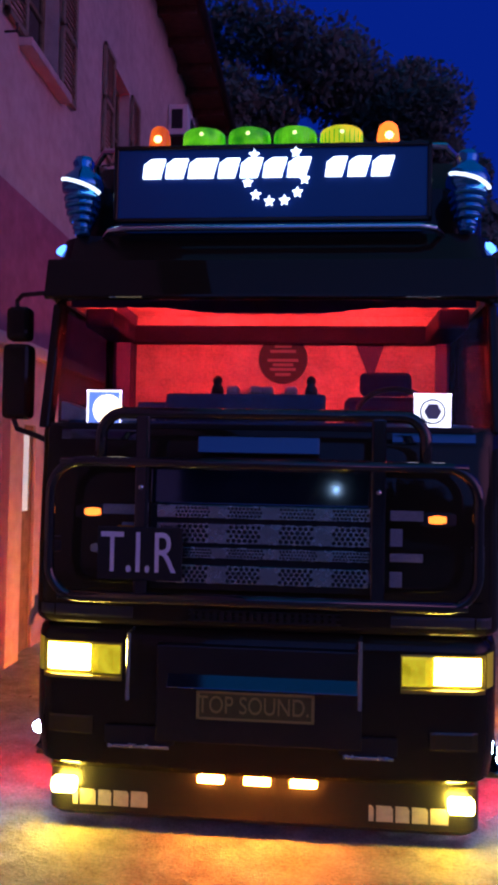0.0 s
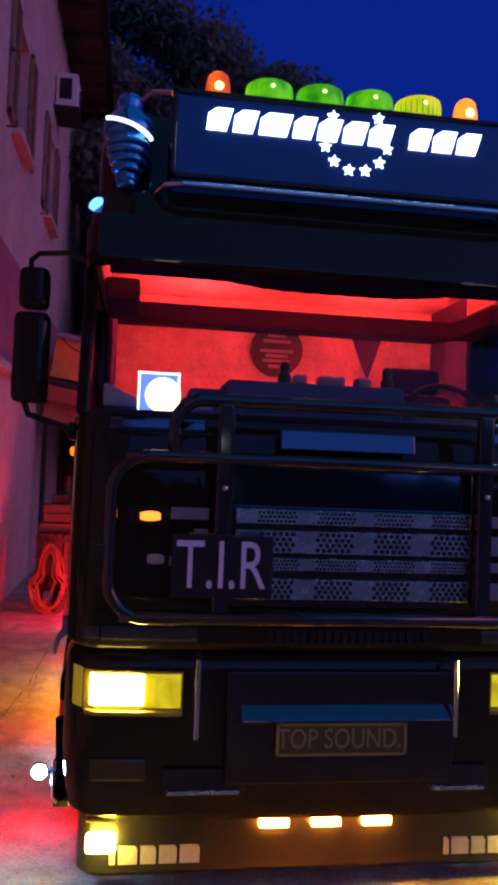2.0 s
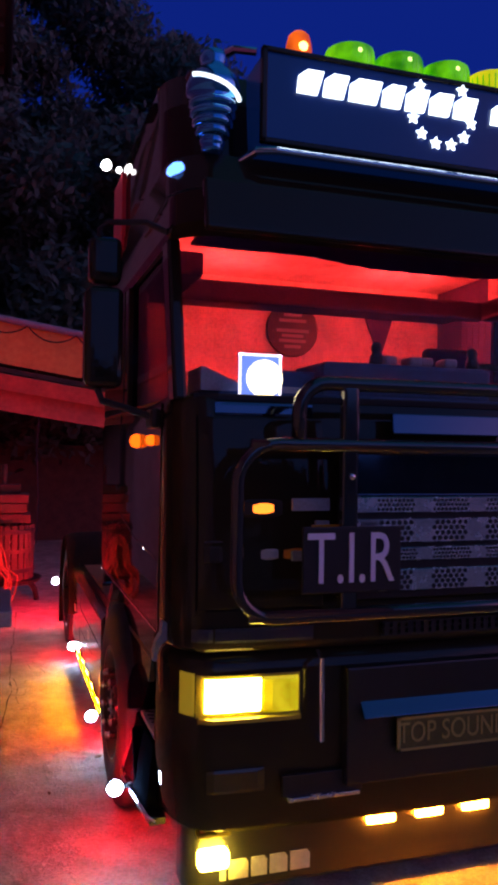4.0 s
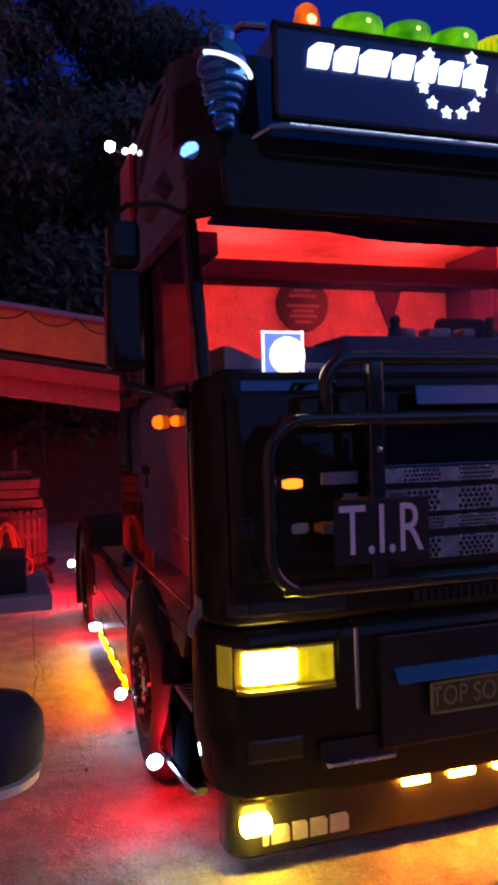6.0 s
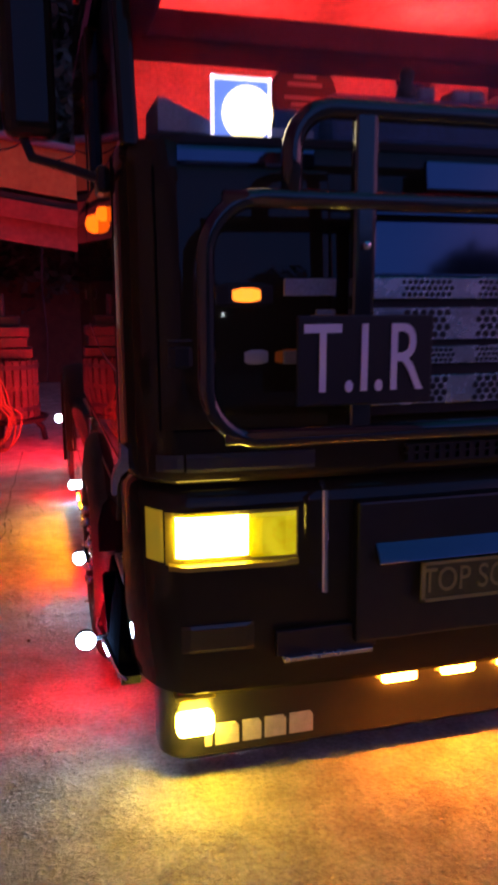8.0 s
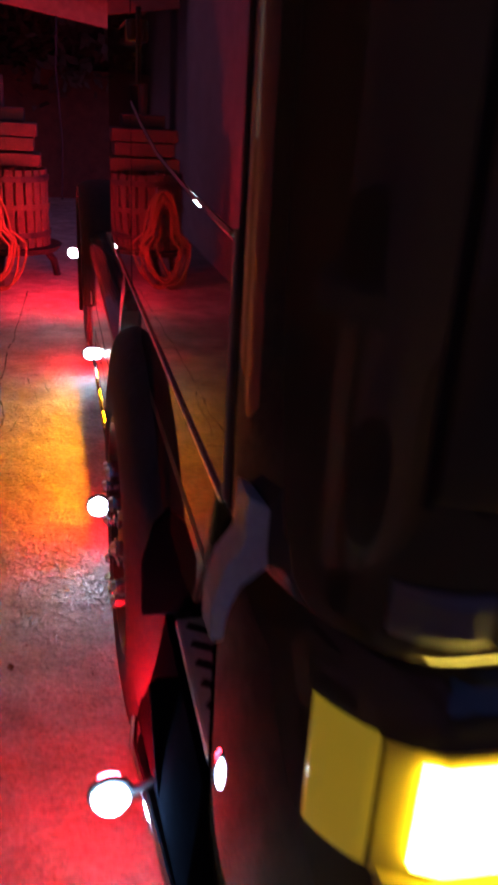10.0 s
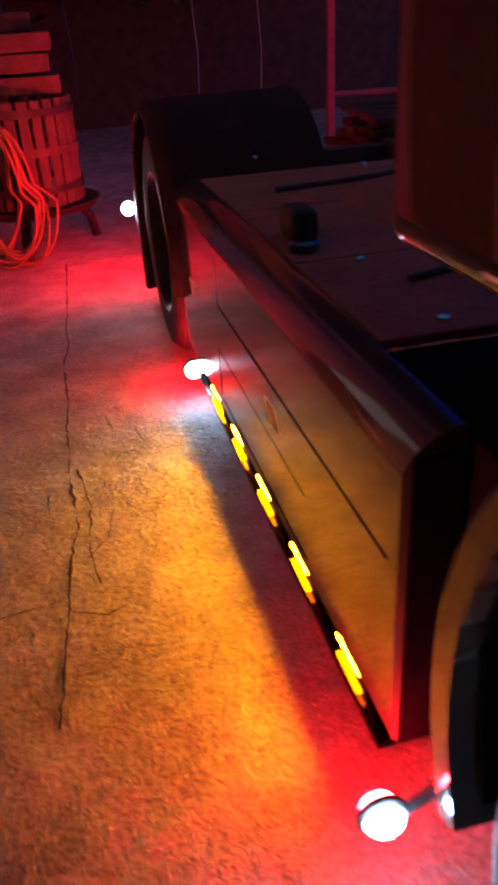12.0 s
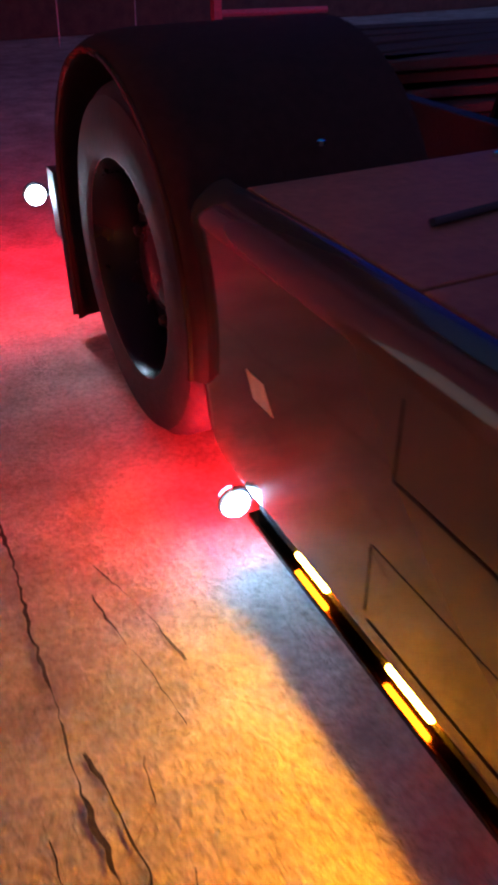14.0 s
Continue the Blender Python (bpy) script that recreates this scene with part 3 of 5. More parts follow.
canopy = thing("canopy", (-2.9, 14.0, 0), "lean-to canopy with orange canvas front on thin posts", "canopy", kind="structure")
tilt = Matrix.Rotation(radians(8.4), 4, "Y")
CT = Matrix.Translation((0, 0, 2.67)) @ tilt
CW = 5.2
part("valance", boxm(0, CW, -0.02, 0.02, 0.74, 1.40, 0.006, m=CT), CANVAS, canopy, "orange canvas valance")
part("valance_rail", sweep([CT @ Vector((0, -0.06, 1.45)), CT @ Vector((CW, -0.06, 1.45))], 0.06, 10), GREY, canopy, "pale rail along the top")
part("soffit", boxm(0, CW, -0.05, 0.5, 0.60, 0.68, 0.01, m=CT), WOOD_D, canopy)
part("middle_flap", boxm(0, CW, -0.04, 0.0, 0.34, 0.595, 0.008, m=CT @ Matrix.Rotation(radians(14), 4, "X")), CANVAS_R, canopy, "red canvas flap under the beam")
part("lower_valance", boxm(0, CW, 0.02, 0.06, 0.0, 0.36, 0.008, m=CT @ Matrix.Rotation(radians(-12), 4, "X")), CANVAS_R, canopy, "red canvas lower flap")
part("canopy_roof", boxm(0, CW, 0.02, 3.6, 1.38, 1.44, 0.01, m=CT), CANVAS, canopy)
cab_pts = []
for k in range(6):
    for i in range(8):
        f = i / 8
        cab_pts.append(CT @ Vector((0.78 * (k + f) + 0.1, -0.14, 1.40 - 0.18 * math.sin(math.pi * f) ** 0.8)))
part("cable", sweep(cab_pts, 0.011, 6), PLASTIC, canopy, "black cable hanging in loops")
for px, ph, pm in ((0.06, 3.2, IRON), (4.03, 2.6, POSTRED)):
    part("post", boxm(px - 0.04, px + 0.04, 0.08, 0.16, 0, ph, 0.006), pm, canopy)
for px, r_ in ((2.53, 0.006), (3.2, 0.006), (1.28, 0.01)):
    part("tie_cord", sweep([(px, -0.06, 2.66 - 0.147 * px), (px - 0.03, -0.05, 1.9), (px + 0.015, -0.06, 1.1), (px - 0.015, -0.06, 0.42)], r_, 6), GREY if r_ < 0.008 else RUBBER, canopy, "pale cord hanging from the canopy" if r_ < 0.008 else "")
part("rail", sweep([(4.05, 0.12, 0.57), (5.2, 0.12, 0.55)], 0.03, 8), POSTRED, canopy, "red painted rail beside the post")


# ---------------------------------------------------------------- trees
def tree(name, loc, height, spread, seed):
    rnd = random.Random(seed)
    t = thing(name, loc, "dark broadleaf tree against the night sky", "tree", TREE_GROUP)
    b = bmesh.new()
    sweep([(0, 0, 0), (0.1, 0.05, height * 0.2), (0.0, 0.1, height * 0.45), (0.15, 0, height * 0.8)], [0.32, 0.26, 0.18, 0.06], 8, b)
    tips = []
    for i in range(11):
        z = height * rnd.uniform(0.22, 0.72)
        a = rnd.uniform(0, 2 * math.pi)
        ln = spread * rnd.uniform(0.5, 1.0)
        end = Vector((math.cos(a) * ln, math.sin(a) * ln, z + height * rnd.uniform(0.04, 0.2)))
        sweep([(0, 0, z), end * 0.5 + Vector((0, 0, z * 0.5 + 0.1)), end], [0.1, 0.07, 0.02], 6, b)
        tips.append(end)
    part("trunk", b, BARK, t)
    verts, faces = [], []
    blobs = [(tip, spread * rnd.uniform(0.3, 0.5)) for tip in tips]
    for i in range(16):
        a, f = rnd.uniform(0, 2 * math.pi), rnd.uniform(0.25, 1.0)
        rr = spread * (1.0 - 0.75 * abs(f - 0.5)) * rnd.uniform(0.2, 0.85)
        blobs.append((Vector((rr * math.cos(a), rr * math.sin(a), height * f)), spread * rnd.uniform(0.22, 0.42)))
    for c, r in blobs:
        for _ in range(1700 if loc[1] > 0 else 500):
            d = Vector((rnd.gauss(0, 1), rnd.gauss(0, 1), rnd.gauss(0, 0.8))).normalized() * r * rnd.uniform(0.35, 1.08)
            p = c + d
            s = rnd.uniform(0.07, 0.17) if loc[1] > 0 else rnd.uniform(0.12, 0.3)
            ax = Vector((rnd.uniform(-1, 1), rnd.uniform(-1, 1), rnd.uniform(-1, 1))).normalized()
            o = ax.orthogonal().normalized()
            k = len(verts)
            verts += [p - ax * s, p + o * s * 0.55, p + ax * s, p - o * s * 0.45]
            faces.append((k, k + 1, k + 2, k + 3))
    me = bpy.data.meshes.new("crown")
    me.from_pydata(verts, [], faces)
    me.materials.append(LEAF)
    cr = new("crown", me)
    cr.parent = t


tree("tree", (-1.2, 23.0, 0), 16.4, 3.4, 1)
tree("tree", (2.3, 24.0, 0), 14.3, 2.6, 2)
tree("tree", (4.4, 25.0, 0), 12.4, 1.6, 3)
tree("tree", (1.2, 19.5, 0), 9.0, 3.2, 4)
tree("tree", (-2.6, 21.0, 0), 12.0, 3.0, 5)
tree("tree", (-0.6, 20.2, 0), 5.2, 2.6, 8)
tree("tree", (3.6, 20.6, 0), 5.0, 2.6, 9)
tree("tree", (8.5, 27.0, 0), 9.0, 3.0, 6)
# unseen row behind the camera, added to darken low sky reflections in the paint
for k in range(7):
    tree("tree", (-18.0 + 6.0 * k, -24.0 - (k % 3) * 3.0, 0), 4.4 + (k * 37 % 5) * 0.5, 3.4, 20 + k)

# dark hills round the yard, added to darken the low sky mirrored in paint
hb = bmesh.new()
prev = None
for i in range(97):
    a = 2 * math.pi * i / 96
    h = 14 + 9 * noise.noise((2.2 * math.cos(a), 2.2 * math.sin(a), 3.0))
    ring = [hb.verts.new((r_ * math.cos(a), r_ * math.sin(a), z_)) for r_, z_ in ((120, -1), (150, h * 0.6), (175, h), (240, -1))]
    if prev:
        for j in range(3):
            hb.faces.new((prev[j], prev[j + 1], ring[j + 1], ring[j]))
    prev = ring
tagged(link("backdrop_hills", hb, LEAF, smooth=True), "ring of dark hills added round the yard to darken low reflections", "hills", kind="structure")


# ---------------------------------------------------------------- the truck
OY = 5.4
truck = thing("truck", (-0.28, OY, 0), "black tractor truck with coloured show lights, parked in a yard", "truck")
SHIFT = Matrix.Translation((0, -OY, 0))


def tp(name, bm, material, label="", parent=None, smooth=False):
    """A part of the truck, built with x from its middle line and y along the yard."""
    bm.transform(SHIFT)
    return part(name, bm, material, parent or truck, label, smooth)


def shade(ob, deg=35):
    for p in ob.data.polygons:
        p.use_smooth = True
    ob.data.set_sharp_from_angle(angle=radians(deg))
    return ob


# plan of the front: half width, foremost y, how far the rounded corner reaches across and along, and the bow of the front
CAB_PLAN = (1.25, 3.936, 0.15, 0.29, 0.045)
BUMPER_PLAN = (1.245, 3.94, 0.17, 0.335, 0.05)
SILL_PLAN = (1.235, 4.0, 0.13, 0.2, 0.045)


def lean(z):
    """How far the cab's front leans back at a height."""
    return 0.045 * max(0.0, (z - 1.35) / 0.8) ** 2


def front_y(x, plan):
    hw, yf, rx, ry, bow = plan
    u = min(0.999, max(0.0, (abs(x) - (hw - rx)) / rx))
    return yf + ry * (1 - math.sqrt(1 - u * u)) + bow * (x / hw) ** 2


def wrapped(x0, x1, z0, z1, proud, thick, plan, n=10, rows=1, crown=0.0):
    """A slab that follows the rounded front, with softened upper and lower edges."""
    b = bmesh.new()
    lap = min(0.012, (z1 - z0) * 0.2)
    levels = [(z0, 0.6), (z0 + lap, 1.0)] + [(z0 + lap + (z1 - z0 - 2 * lap) * k / rows, 1.0 + crown * math.sin(math.pi * k / rows)) for k in range(1, rows)] + [(z1 - lap, 1.0), (z1, 0.6)]
    front, back = [], []
    for z, f in levels:
        row_f, row_b = [], []
        for i in range(n + 1):
            x = x0 + (x1 - x0) * i / n
            y = front_y(x, plan) + (lean(z) if plan is CAB_PLAN else 0.0)
            e = 0.6 if i in (0, n) else 1.0
            row_f.append(b.verts.new((x, y - proud * f * e, z)))
            row_b.append(b.verts.new((x, y - proud + thick, z)))
        front.append(row_f)
        back.append(row_b)
    for g in (front, back):
        for p, q in zip(g, g[1:]):
            for i in range(n):
                b.faces.new((p[i], p[i + 1], q[i + 1], q[i]))
    for k in (0, len(levels) - 1):
        for i in range(n):
            b.faces.new((front[k][i], front[k][i + 1], back[k][i + 1], back[k][i]))
    for i in (0, n):
        for k in range(len(levels) - 1):
            b.faces.new((front[k][i], front[k + 1][i], back[k + 1][i], back[k][i]))
    bmesh.ops.recalc_face_normals(b, faces=b.faces[:])
    return b


# cab shell
BC = BUMPER_PLAN[2:]
shade(tp("bumper", loft([(0.36, 4.02, 4.34, 1.18, (0.16, 0.26, 0.05), 0.02), (0.40, 3.97, 4.34, 1.23, BC, 0.012), (0.62, 3.945, 4.34, 1.245, BC, 0.012), (0.84, 3.94, 4.34, 1.245, BC, 0.012), (1.04, 3.942, 4.34, 1.245, BC, 0.012), (1.075, 3.95, 4.335, 1.24, BC, 0.02), (1.105, 3.972, 4.325, 1.225, BC, 0.025), (1.13, 4.01, 4.30, 1.19, (0.16, 0.22, 0.05), 0.03)], 12), PAINT))
CC = CAB_PLAN[2:]
shade(tp("cab_body", loft([(1.125, 3.96, 6.31, 1.235, CC, 0.05), (1.145, 3.942, 6.31, 1.2485, CC, 0.05), (1.17, 3.936, 6.31, 1.25, CC, 0.05)] + [(z, 3.936 + lean(z), 6.31, 1.25, CC, 0.05) for z in (1.35, 1.5, 1.65, 1.8, 1.95, 2.06)] + [(2.14, 3.985, 6.31, 1.245, (0.135, 0.22, 0.045), 0.05), (2.17, 4.0, 6.31, 1.235, SILL_PLAN[2:], 0.05)], 12, cap_top=False), PAINT))
tp("cab_floor", boxm(-1.15, 1.15, 4.25, 6.35, 1.9, 1.95), PLASTIC)
shade(tp("roof", loft([(2.86, 4.12, 6.40, 1.225, 0.22, 0.08), (2.9, 4.02, 6.40, 1.235, 0.22, 0.08), (3.03, 4.02, 6.40, 1.235, 0.22, 0.08), (3.07, 4.12, 6.40, 1.23, 0.22, 0.1), (3.24, 4.2, 6.40, 1.22, 0.22, 0.1), (3.26, 4.34, 6.38, 1.21, 0.25, 0.12),
                       (3.55, 4.38, 6.36, 1.215, 0.25, 0.15), (3.74, 4.5, 6.34, 1.20, 0.25, 0.2), (3.83, 4.7, 6.28, 1.14, 0.3, 0.25), (3.87, 5.0, 6.15, 0.95, 0.3, 0.3)], 8, cap_bottom=False), PAINT), 12)
for s in (-1, 1):
    tp("front_pillar", prism([(4.075, 2.155), (4.18, 2.155), (4.39, 2.87), (4.26, 2.87)], s * 1.238, s * 1.18, "x", 0.014), PAINT)
    tp("door_pillar", boxm(min(s * 1.235, s * 1.17), max(s * 1.235, s * 1.17), 5.35, 5.47, 2.16, 2.87, 0.01), PAINT)
    tp("rear_side_panel", boxm(min(s * 1.24, s * 1.2), max(s * 1.24, s * 1.2), 5.47, 6.31, 2.16, 2.87, 0.008), PAINT)
    tp("side_window", boxm(min(s * 1.205, s * 1.2), max(s * 1.205, s * 1.2), 4.3, 5.36, 2.16, 2.86), TINT)
tp("rear_panel", boxm(-1.2, 1.2, 6.25, 6.31, 2.16, 2.87, 0.01), PAINT)
ws = bmesh.new()
NW = 12
sheets = []
for off in (0.0, 0.006):
    rows = []
    for z, y in ((2.165, 4.005), (2.87, 4.205)):
        rows.append([ws.verts.new((-1.19 + 2.38 * i / NW, y + off + 0.12 * abs(2 * i / NW - 1) ** 4, z)) for i in range(NW + 1)])
    for i in range(NW):
        ws.faces.new((rows[0][i], rows[0][i + 1], rows[1][i + 1], rows[1][i]))
    sheets.append(rows)
rim_a, rim_b = [r[0] + r[1][::-1] for r in sheets]
for i in range(len(rim_a)):
    k = (i + 1) % len(rim_a)
    ws.faces.new((rim_a[i], rim_a[k], rim_b[k], rim_b[i]))
bmesh.ops.recalc_face_normals(ws, faces=ws.faces[:])
windscreen = tp("windscreen", ws, GLASS)
windscreen.visible_shadow = False
tp("windscreen_seal", wrapped(-1.16, 1.16, 2.15, 2.182, 0.012, 0.05, SILL_PLAN, 24), PLASTIC)

# sun visor and roof front
tp("sun_visor", boxm(-1.16, 1.16, -0.02, 0.02, -0.11, 0.11, 0.012, m=Matrix.Translation((0, 3.93, 2.93)) @ Matrix.Rotation(radians(-14), 4, "X")), PAINT)
edge = [(-1.12 + 2.24 * i / 40, 2.845 - 0.035 / (1 + math.exp(-14 * (0.45 - abs(-1.12 + 2.24 * i / 40)))) - 0.004 * (i % 2)) for i in range(41)]
valance = prism([(-1.12, 2.93)] + edge + [(1.12, 2.93)], 4.222, 4.230, "y")
tp("windscreen_fringe", valance, CLOTH_D)

# light box over the cab
box = tp("light_box", boxm(-0.85, 0.85, 4.125, 4.40, 3.30, 3.70, 0.02, 3), SIGN_BOX, "dark blue light box, faintly lit")
fr = bmesh.new()
for x0, x1, z0, z1 in ((-0.862, -0.838, 3.29, 3.71), (0.838, 0.862, 3.29, 3.71), (-0.862, 0.862, 3.29, 3.312), (-0.862, 0.862, 3.69, 3.712)):
    boxm(x0, x1, 4.112, 4.15, z0, z1, 0.004, 1, fr)
tp("box_frame", fr, PAINT, parent=box)
tp("chrome_tube", sweep([(-0.93, 4.2, 3.225), (-0.88, 4.12, 3.245), (-0.8, 4.1, 3.25), (0.8, 4.1, 3.25), (0.88, 4.12, 3.245), (0.93, 4.2, 3.225)], 0.017, 12), CHROME, "polished tube under the light box")
tp("roof_step", boxm(-0.82, 0.82, 4.09, 4.22, 3.035, 3.07, 0.01), PAINT)
# business name as plain slanted blocks
widths = [0.125, 0.125, 0.165, 0.12, 0.125, 0.13, 0.13, 0, 0.12, 0.125, 0.125]
x = -0.70
for w in widths:
    if w == 0:
        x += 0.075
        continue
    b = bmesh.new()
    z0, z1 = 3.53, 3.635
    sl = 0.03
    prism([(x, z0), (x + w - 0.03, z0), (x + w - 0.03 + sl, z1), (x + 0.018 + sl, z1), (x + 0.008, z1 - 0.03)], 4.1085, 4.1245, "y", 0.0, b)
    tp("name_block", b, SIGN_ON, "lit white block", parent=box)
    x += w


def star(cx, cz, r):
    pts = []
    for i in range(10):
        a = radians(90 + 36 * i)
        q = r if i % 2 == 0 else r * 0.45
        pts.append((cx + q * math.cos(a), cz + q * math.sin(a)))
    return prism(pts, 4.1105, 4.1245, "y")


for i in range(12):
    a = radians(30 * i + 18)
    z = 3.55 + 0.155 * math.sin(a)
    if z < 3.52 or 3.645 < z < 3.672:
        tp("star", star(0.03 + 0.16 * math.cos(a), min(z, 3.685), 0.03), SIGN_ON, "lit white star", parent=box)

# beacons and domes on top
for x in (-0.64, 0.64):
    bc = tp("beacon", lathe([(0.062, 3.715), (0.064, 3.73), (0.06, 3.81), (0.05, 3.855), (0.03, 3.874), (0.005, 3.878)], 18, at=(x, 4.26, 0)), LENS_ORANGE if x > 0 else LENS_ORANGE_DIM, "orange rotating beacon", smooth=True)
    tp("beacon_base", lathe([(0.075, 3.695), (0.075, 3.722)], 18, at=(x, 4.26, 0)), PLASTIC, parent=bc)
    tp("beacon_bulb", lathe([(0.022, 0.0), (0.02, -0.005), (0.006, -0.008)], 12, "y", (x, 4.2, 3.785)), glow("beacon_bulb_lit", (1.0, 0.5, 0.12), 9 if x > 0 else 6), parent=bc)
for i in range(4):
    x = -0.385 + 0.256 * i
    dm = bmesh.new()
    lathe([(0.112, 3.722), (0.118, 3.73), (0.118, 3.812), (0.114, 3.823), (0.104, 3.828), (0.02, 3.834)], 32, at=(x, 4.26, 0), bm=dm)
    d = tp("dome_lamp", dm, LENS_LIME if i == 3 else LENS_GREEN, "yellow-green dome lamp" if i == 3 else "green dome lamp", smooth=True)
    shade(d, 40)
    rb = bmesh.new()
    for k in range(26):
        a = 2 * math.pi * k / 26
        boxm(-0.003, 0.003, -0.002, 0.002, 3.73, 3.80, 0, 1, rb, Matrix.Translation((x + 0.118 * math.cos(a), 4.26 + 0.118 * math.sin(a), 0)) @ Matrix.Rotation(a - math.pi / 2, 4, "Z"))
    tp("dome_ribs", rb, LENS_GREEN, parent=d)
    tp("dome_base", lathe([(0.12, 3.708), (0.12, 3.724)], 24, at=(x, 4.26, 0)), PLASTIC, parent=d)
    tp("dome_bulb", lathe([(0.012, 0.0), (0.011, -0.004), (0.003, -0.006)], 10, "y", (x, 4.146, 3.785)), glow("dome_bulb_lit", (0.8, 1.0, 0.3), 1.6), parent=d)

# blue corner lamps on the roof shoulder
for s in (-1, 1):
    tp("corner_lamp", lathe([(0.002, 3.22), (0.03, 3.212), (0.05, 3.19), (0.055, 3.17), (0.04, 3.16)], 14, at=(s * 1.185, 4.3, 0)), BLUE_ON, "small blue roof lamp", smooth=True)
    tp("roof_grab_tube", sweep([(s * 0.86, 4.2, 3.72), (s * 0.95, 4.25, 3.74), (s * 1.05, 4.4, 3.72), (s * 1.06, 4.5, 3.66)], 0.018, 8), CHROME)
    tp("side_beacon", lathe([(0.05, 3.68), (0.05, 3.72), (0.035, 3.76), (0.005, 3.77)], 12, at=(s * 1.06, 4.55, 0)), mat("dull_red_lens", (0.16, 0.02, 0.015), 0.3, coat=0.4), "dull red roof lamp", smooth=True)
    tp("roof_side_lamp", lathe([(0.032, -0.032), (0.035, 0.0), (0.022, 0.02), (0.003, 0.026)], 14, "y", (s * 1.27, 6.22, 3.87)), glow("roof_lamp_white", (0.9, 0.95, 1), 12) if s < 0 else WHITEPL, "bright white roof lamp")
    tp("roof_lamp_arm", sweep([(s * 1.27, 6.24, 3.87), (s * 1.1, 6.24, 3.80)], 0.012, 8), PLASTIC)
    tp("roof_side_lamp", lathe([(0.016, -0.02), (0.018, 0.0), (0.012, 0.012), (0.003, 0.016)], 12, "y", (s * 1.255, 5.70, 3.66)), glow("roof_lamp_small", (0.9, 0.95, 1), 5) if s < 0 else WHITEPL, "small bright roof lamp")
tp("red_panel", boxm(-1.238, -1.212, 5.66, 6.02, 3.18, 3.64, 0.004), mat("red_reflective", (0.8, 0.05, 0.07), 0.35), "red side strip")

# grille and bars on the front
tp("front_panel", boxm(-0.56, 0.56, -0.03, 0.03, -0.095, 0.095, 0.008, m=Matrix.Translation((0.0, 3.89, 1.863)) @ Matrix.Rotation(radians(-2.2), 4, "X")), MIRRORPAINT, "glossy black front flap")
tp("upper_flap", boxm(-0.33, 0.29, -0.012, 0.012, -0.045, 0.045, 0.006, m=Matrix.Translation((0.0, 3.90, 2.07)) @ Matrix.Rotation(radians(-9), 4, "X")), MIRRORPAINT, "polished upper flap")
tp("flap_shelf", boxm(-0.7, 0.7, 3.90, 3.97, 1.985, 2.005, 0.006), PAINT)


def grille_bar(z0, z1):
    """A steel bar across the grille."""
    b = bmesh.new()
    boxm(-0.52, 0.54, 3.835, 3.85, z0, z1, 0.003, 1, b)
    return b


def hole_bars(z0, z1, hole, rows):
    b = bmesh.new()
    for g in range(4):
        gx = -0.42 + 0.262 * g
        cols = int(0.19 / (hole * 2.4))
        for r in range(rows):
            for c in range(cols):
                x = gx + (c + 0.5 * (r % 2)) * hole * 2.4
                z = z0 + (z1 - z0) * (r + 0.75) / (rows + 0.5)
                lathe([(hole * 0.9, 3.8335), (hole * 0.9, 3.8365)], 6, "y", (x, 0, z), b)
    return b


for z0, z1, h, n in ((1.70, 1.765, 0.008, 3), (1.575, 1.675, 0.0115, 4), (1.50, 1.555, 0.007, 3), (1.375, 1.465, 0.0115, 4)):
    g = tp("grille_bar", grille_bar(z0, z1), STEEL, "brushed steel bar with punched holes")
    tagged(tp("grille_perforation", hole_bars(z0, z1, h, n), PLASTIC, parent=g), kind="stuff")
    for s in (-1, 1):
        tp("side_bar", boxm(*(sorted((s * 0.64, s * 0.80 if z1 - z0 < 0.08 else s * 0.70))), 3.836, 3.852, z0 + 0.01, z1 - 0.005, 0.003), GREY)
tp("grille_back", boxm(-0.56, 0.56, 3.862, 3.945, 1.34, 1.765, 0.004), PLASTIC)
vent = bmesh.new()
for i in range(20):
    boxm(-0.35 + 0.0375 * i, -0.35 + 0.0375 * i + 0.022, 3.905, 3.922, 1.18, 1.225, 0, 1, vent)
for z in (1.172, 1.20, 1.225):
    boxm(-0.36, 0.41, 3.906, 3.921, z, z + 0.008, 0, 1, vent)
tp("vent_grid", vent, PLASTIC)


def rounded_frame(x0, x1, z0, z1, r, y):
    pts = []
    for cx, cz, a0 in ((x1 - r, z1 - r, 90), (x1 - r, z0 + r, 0), (x0 + r, z0 + r, -90), (x0 + r, z1 - r, -180)):
        pts += [(p[0], y, p[1]) for p in arc(cx, cz, r, a0, a0 - 90, 8)]
    return pts


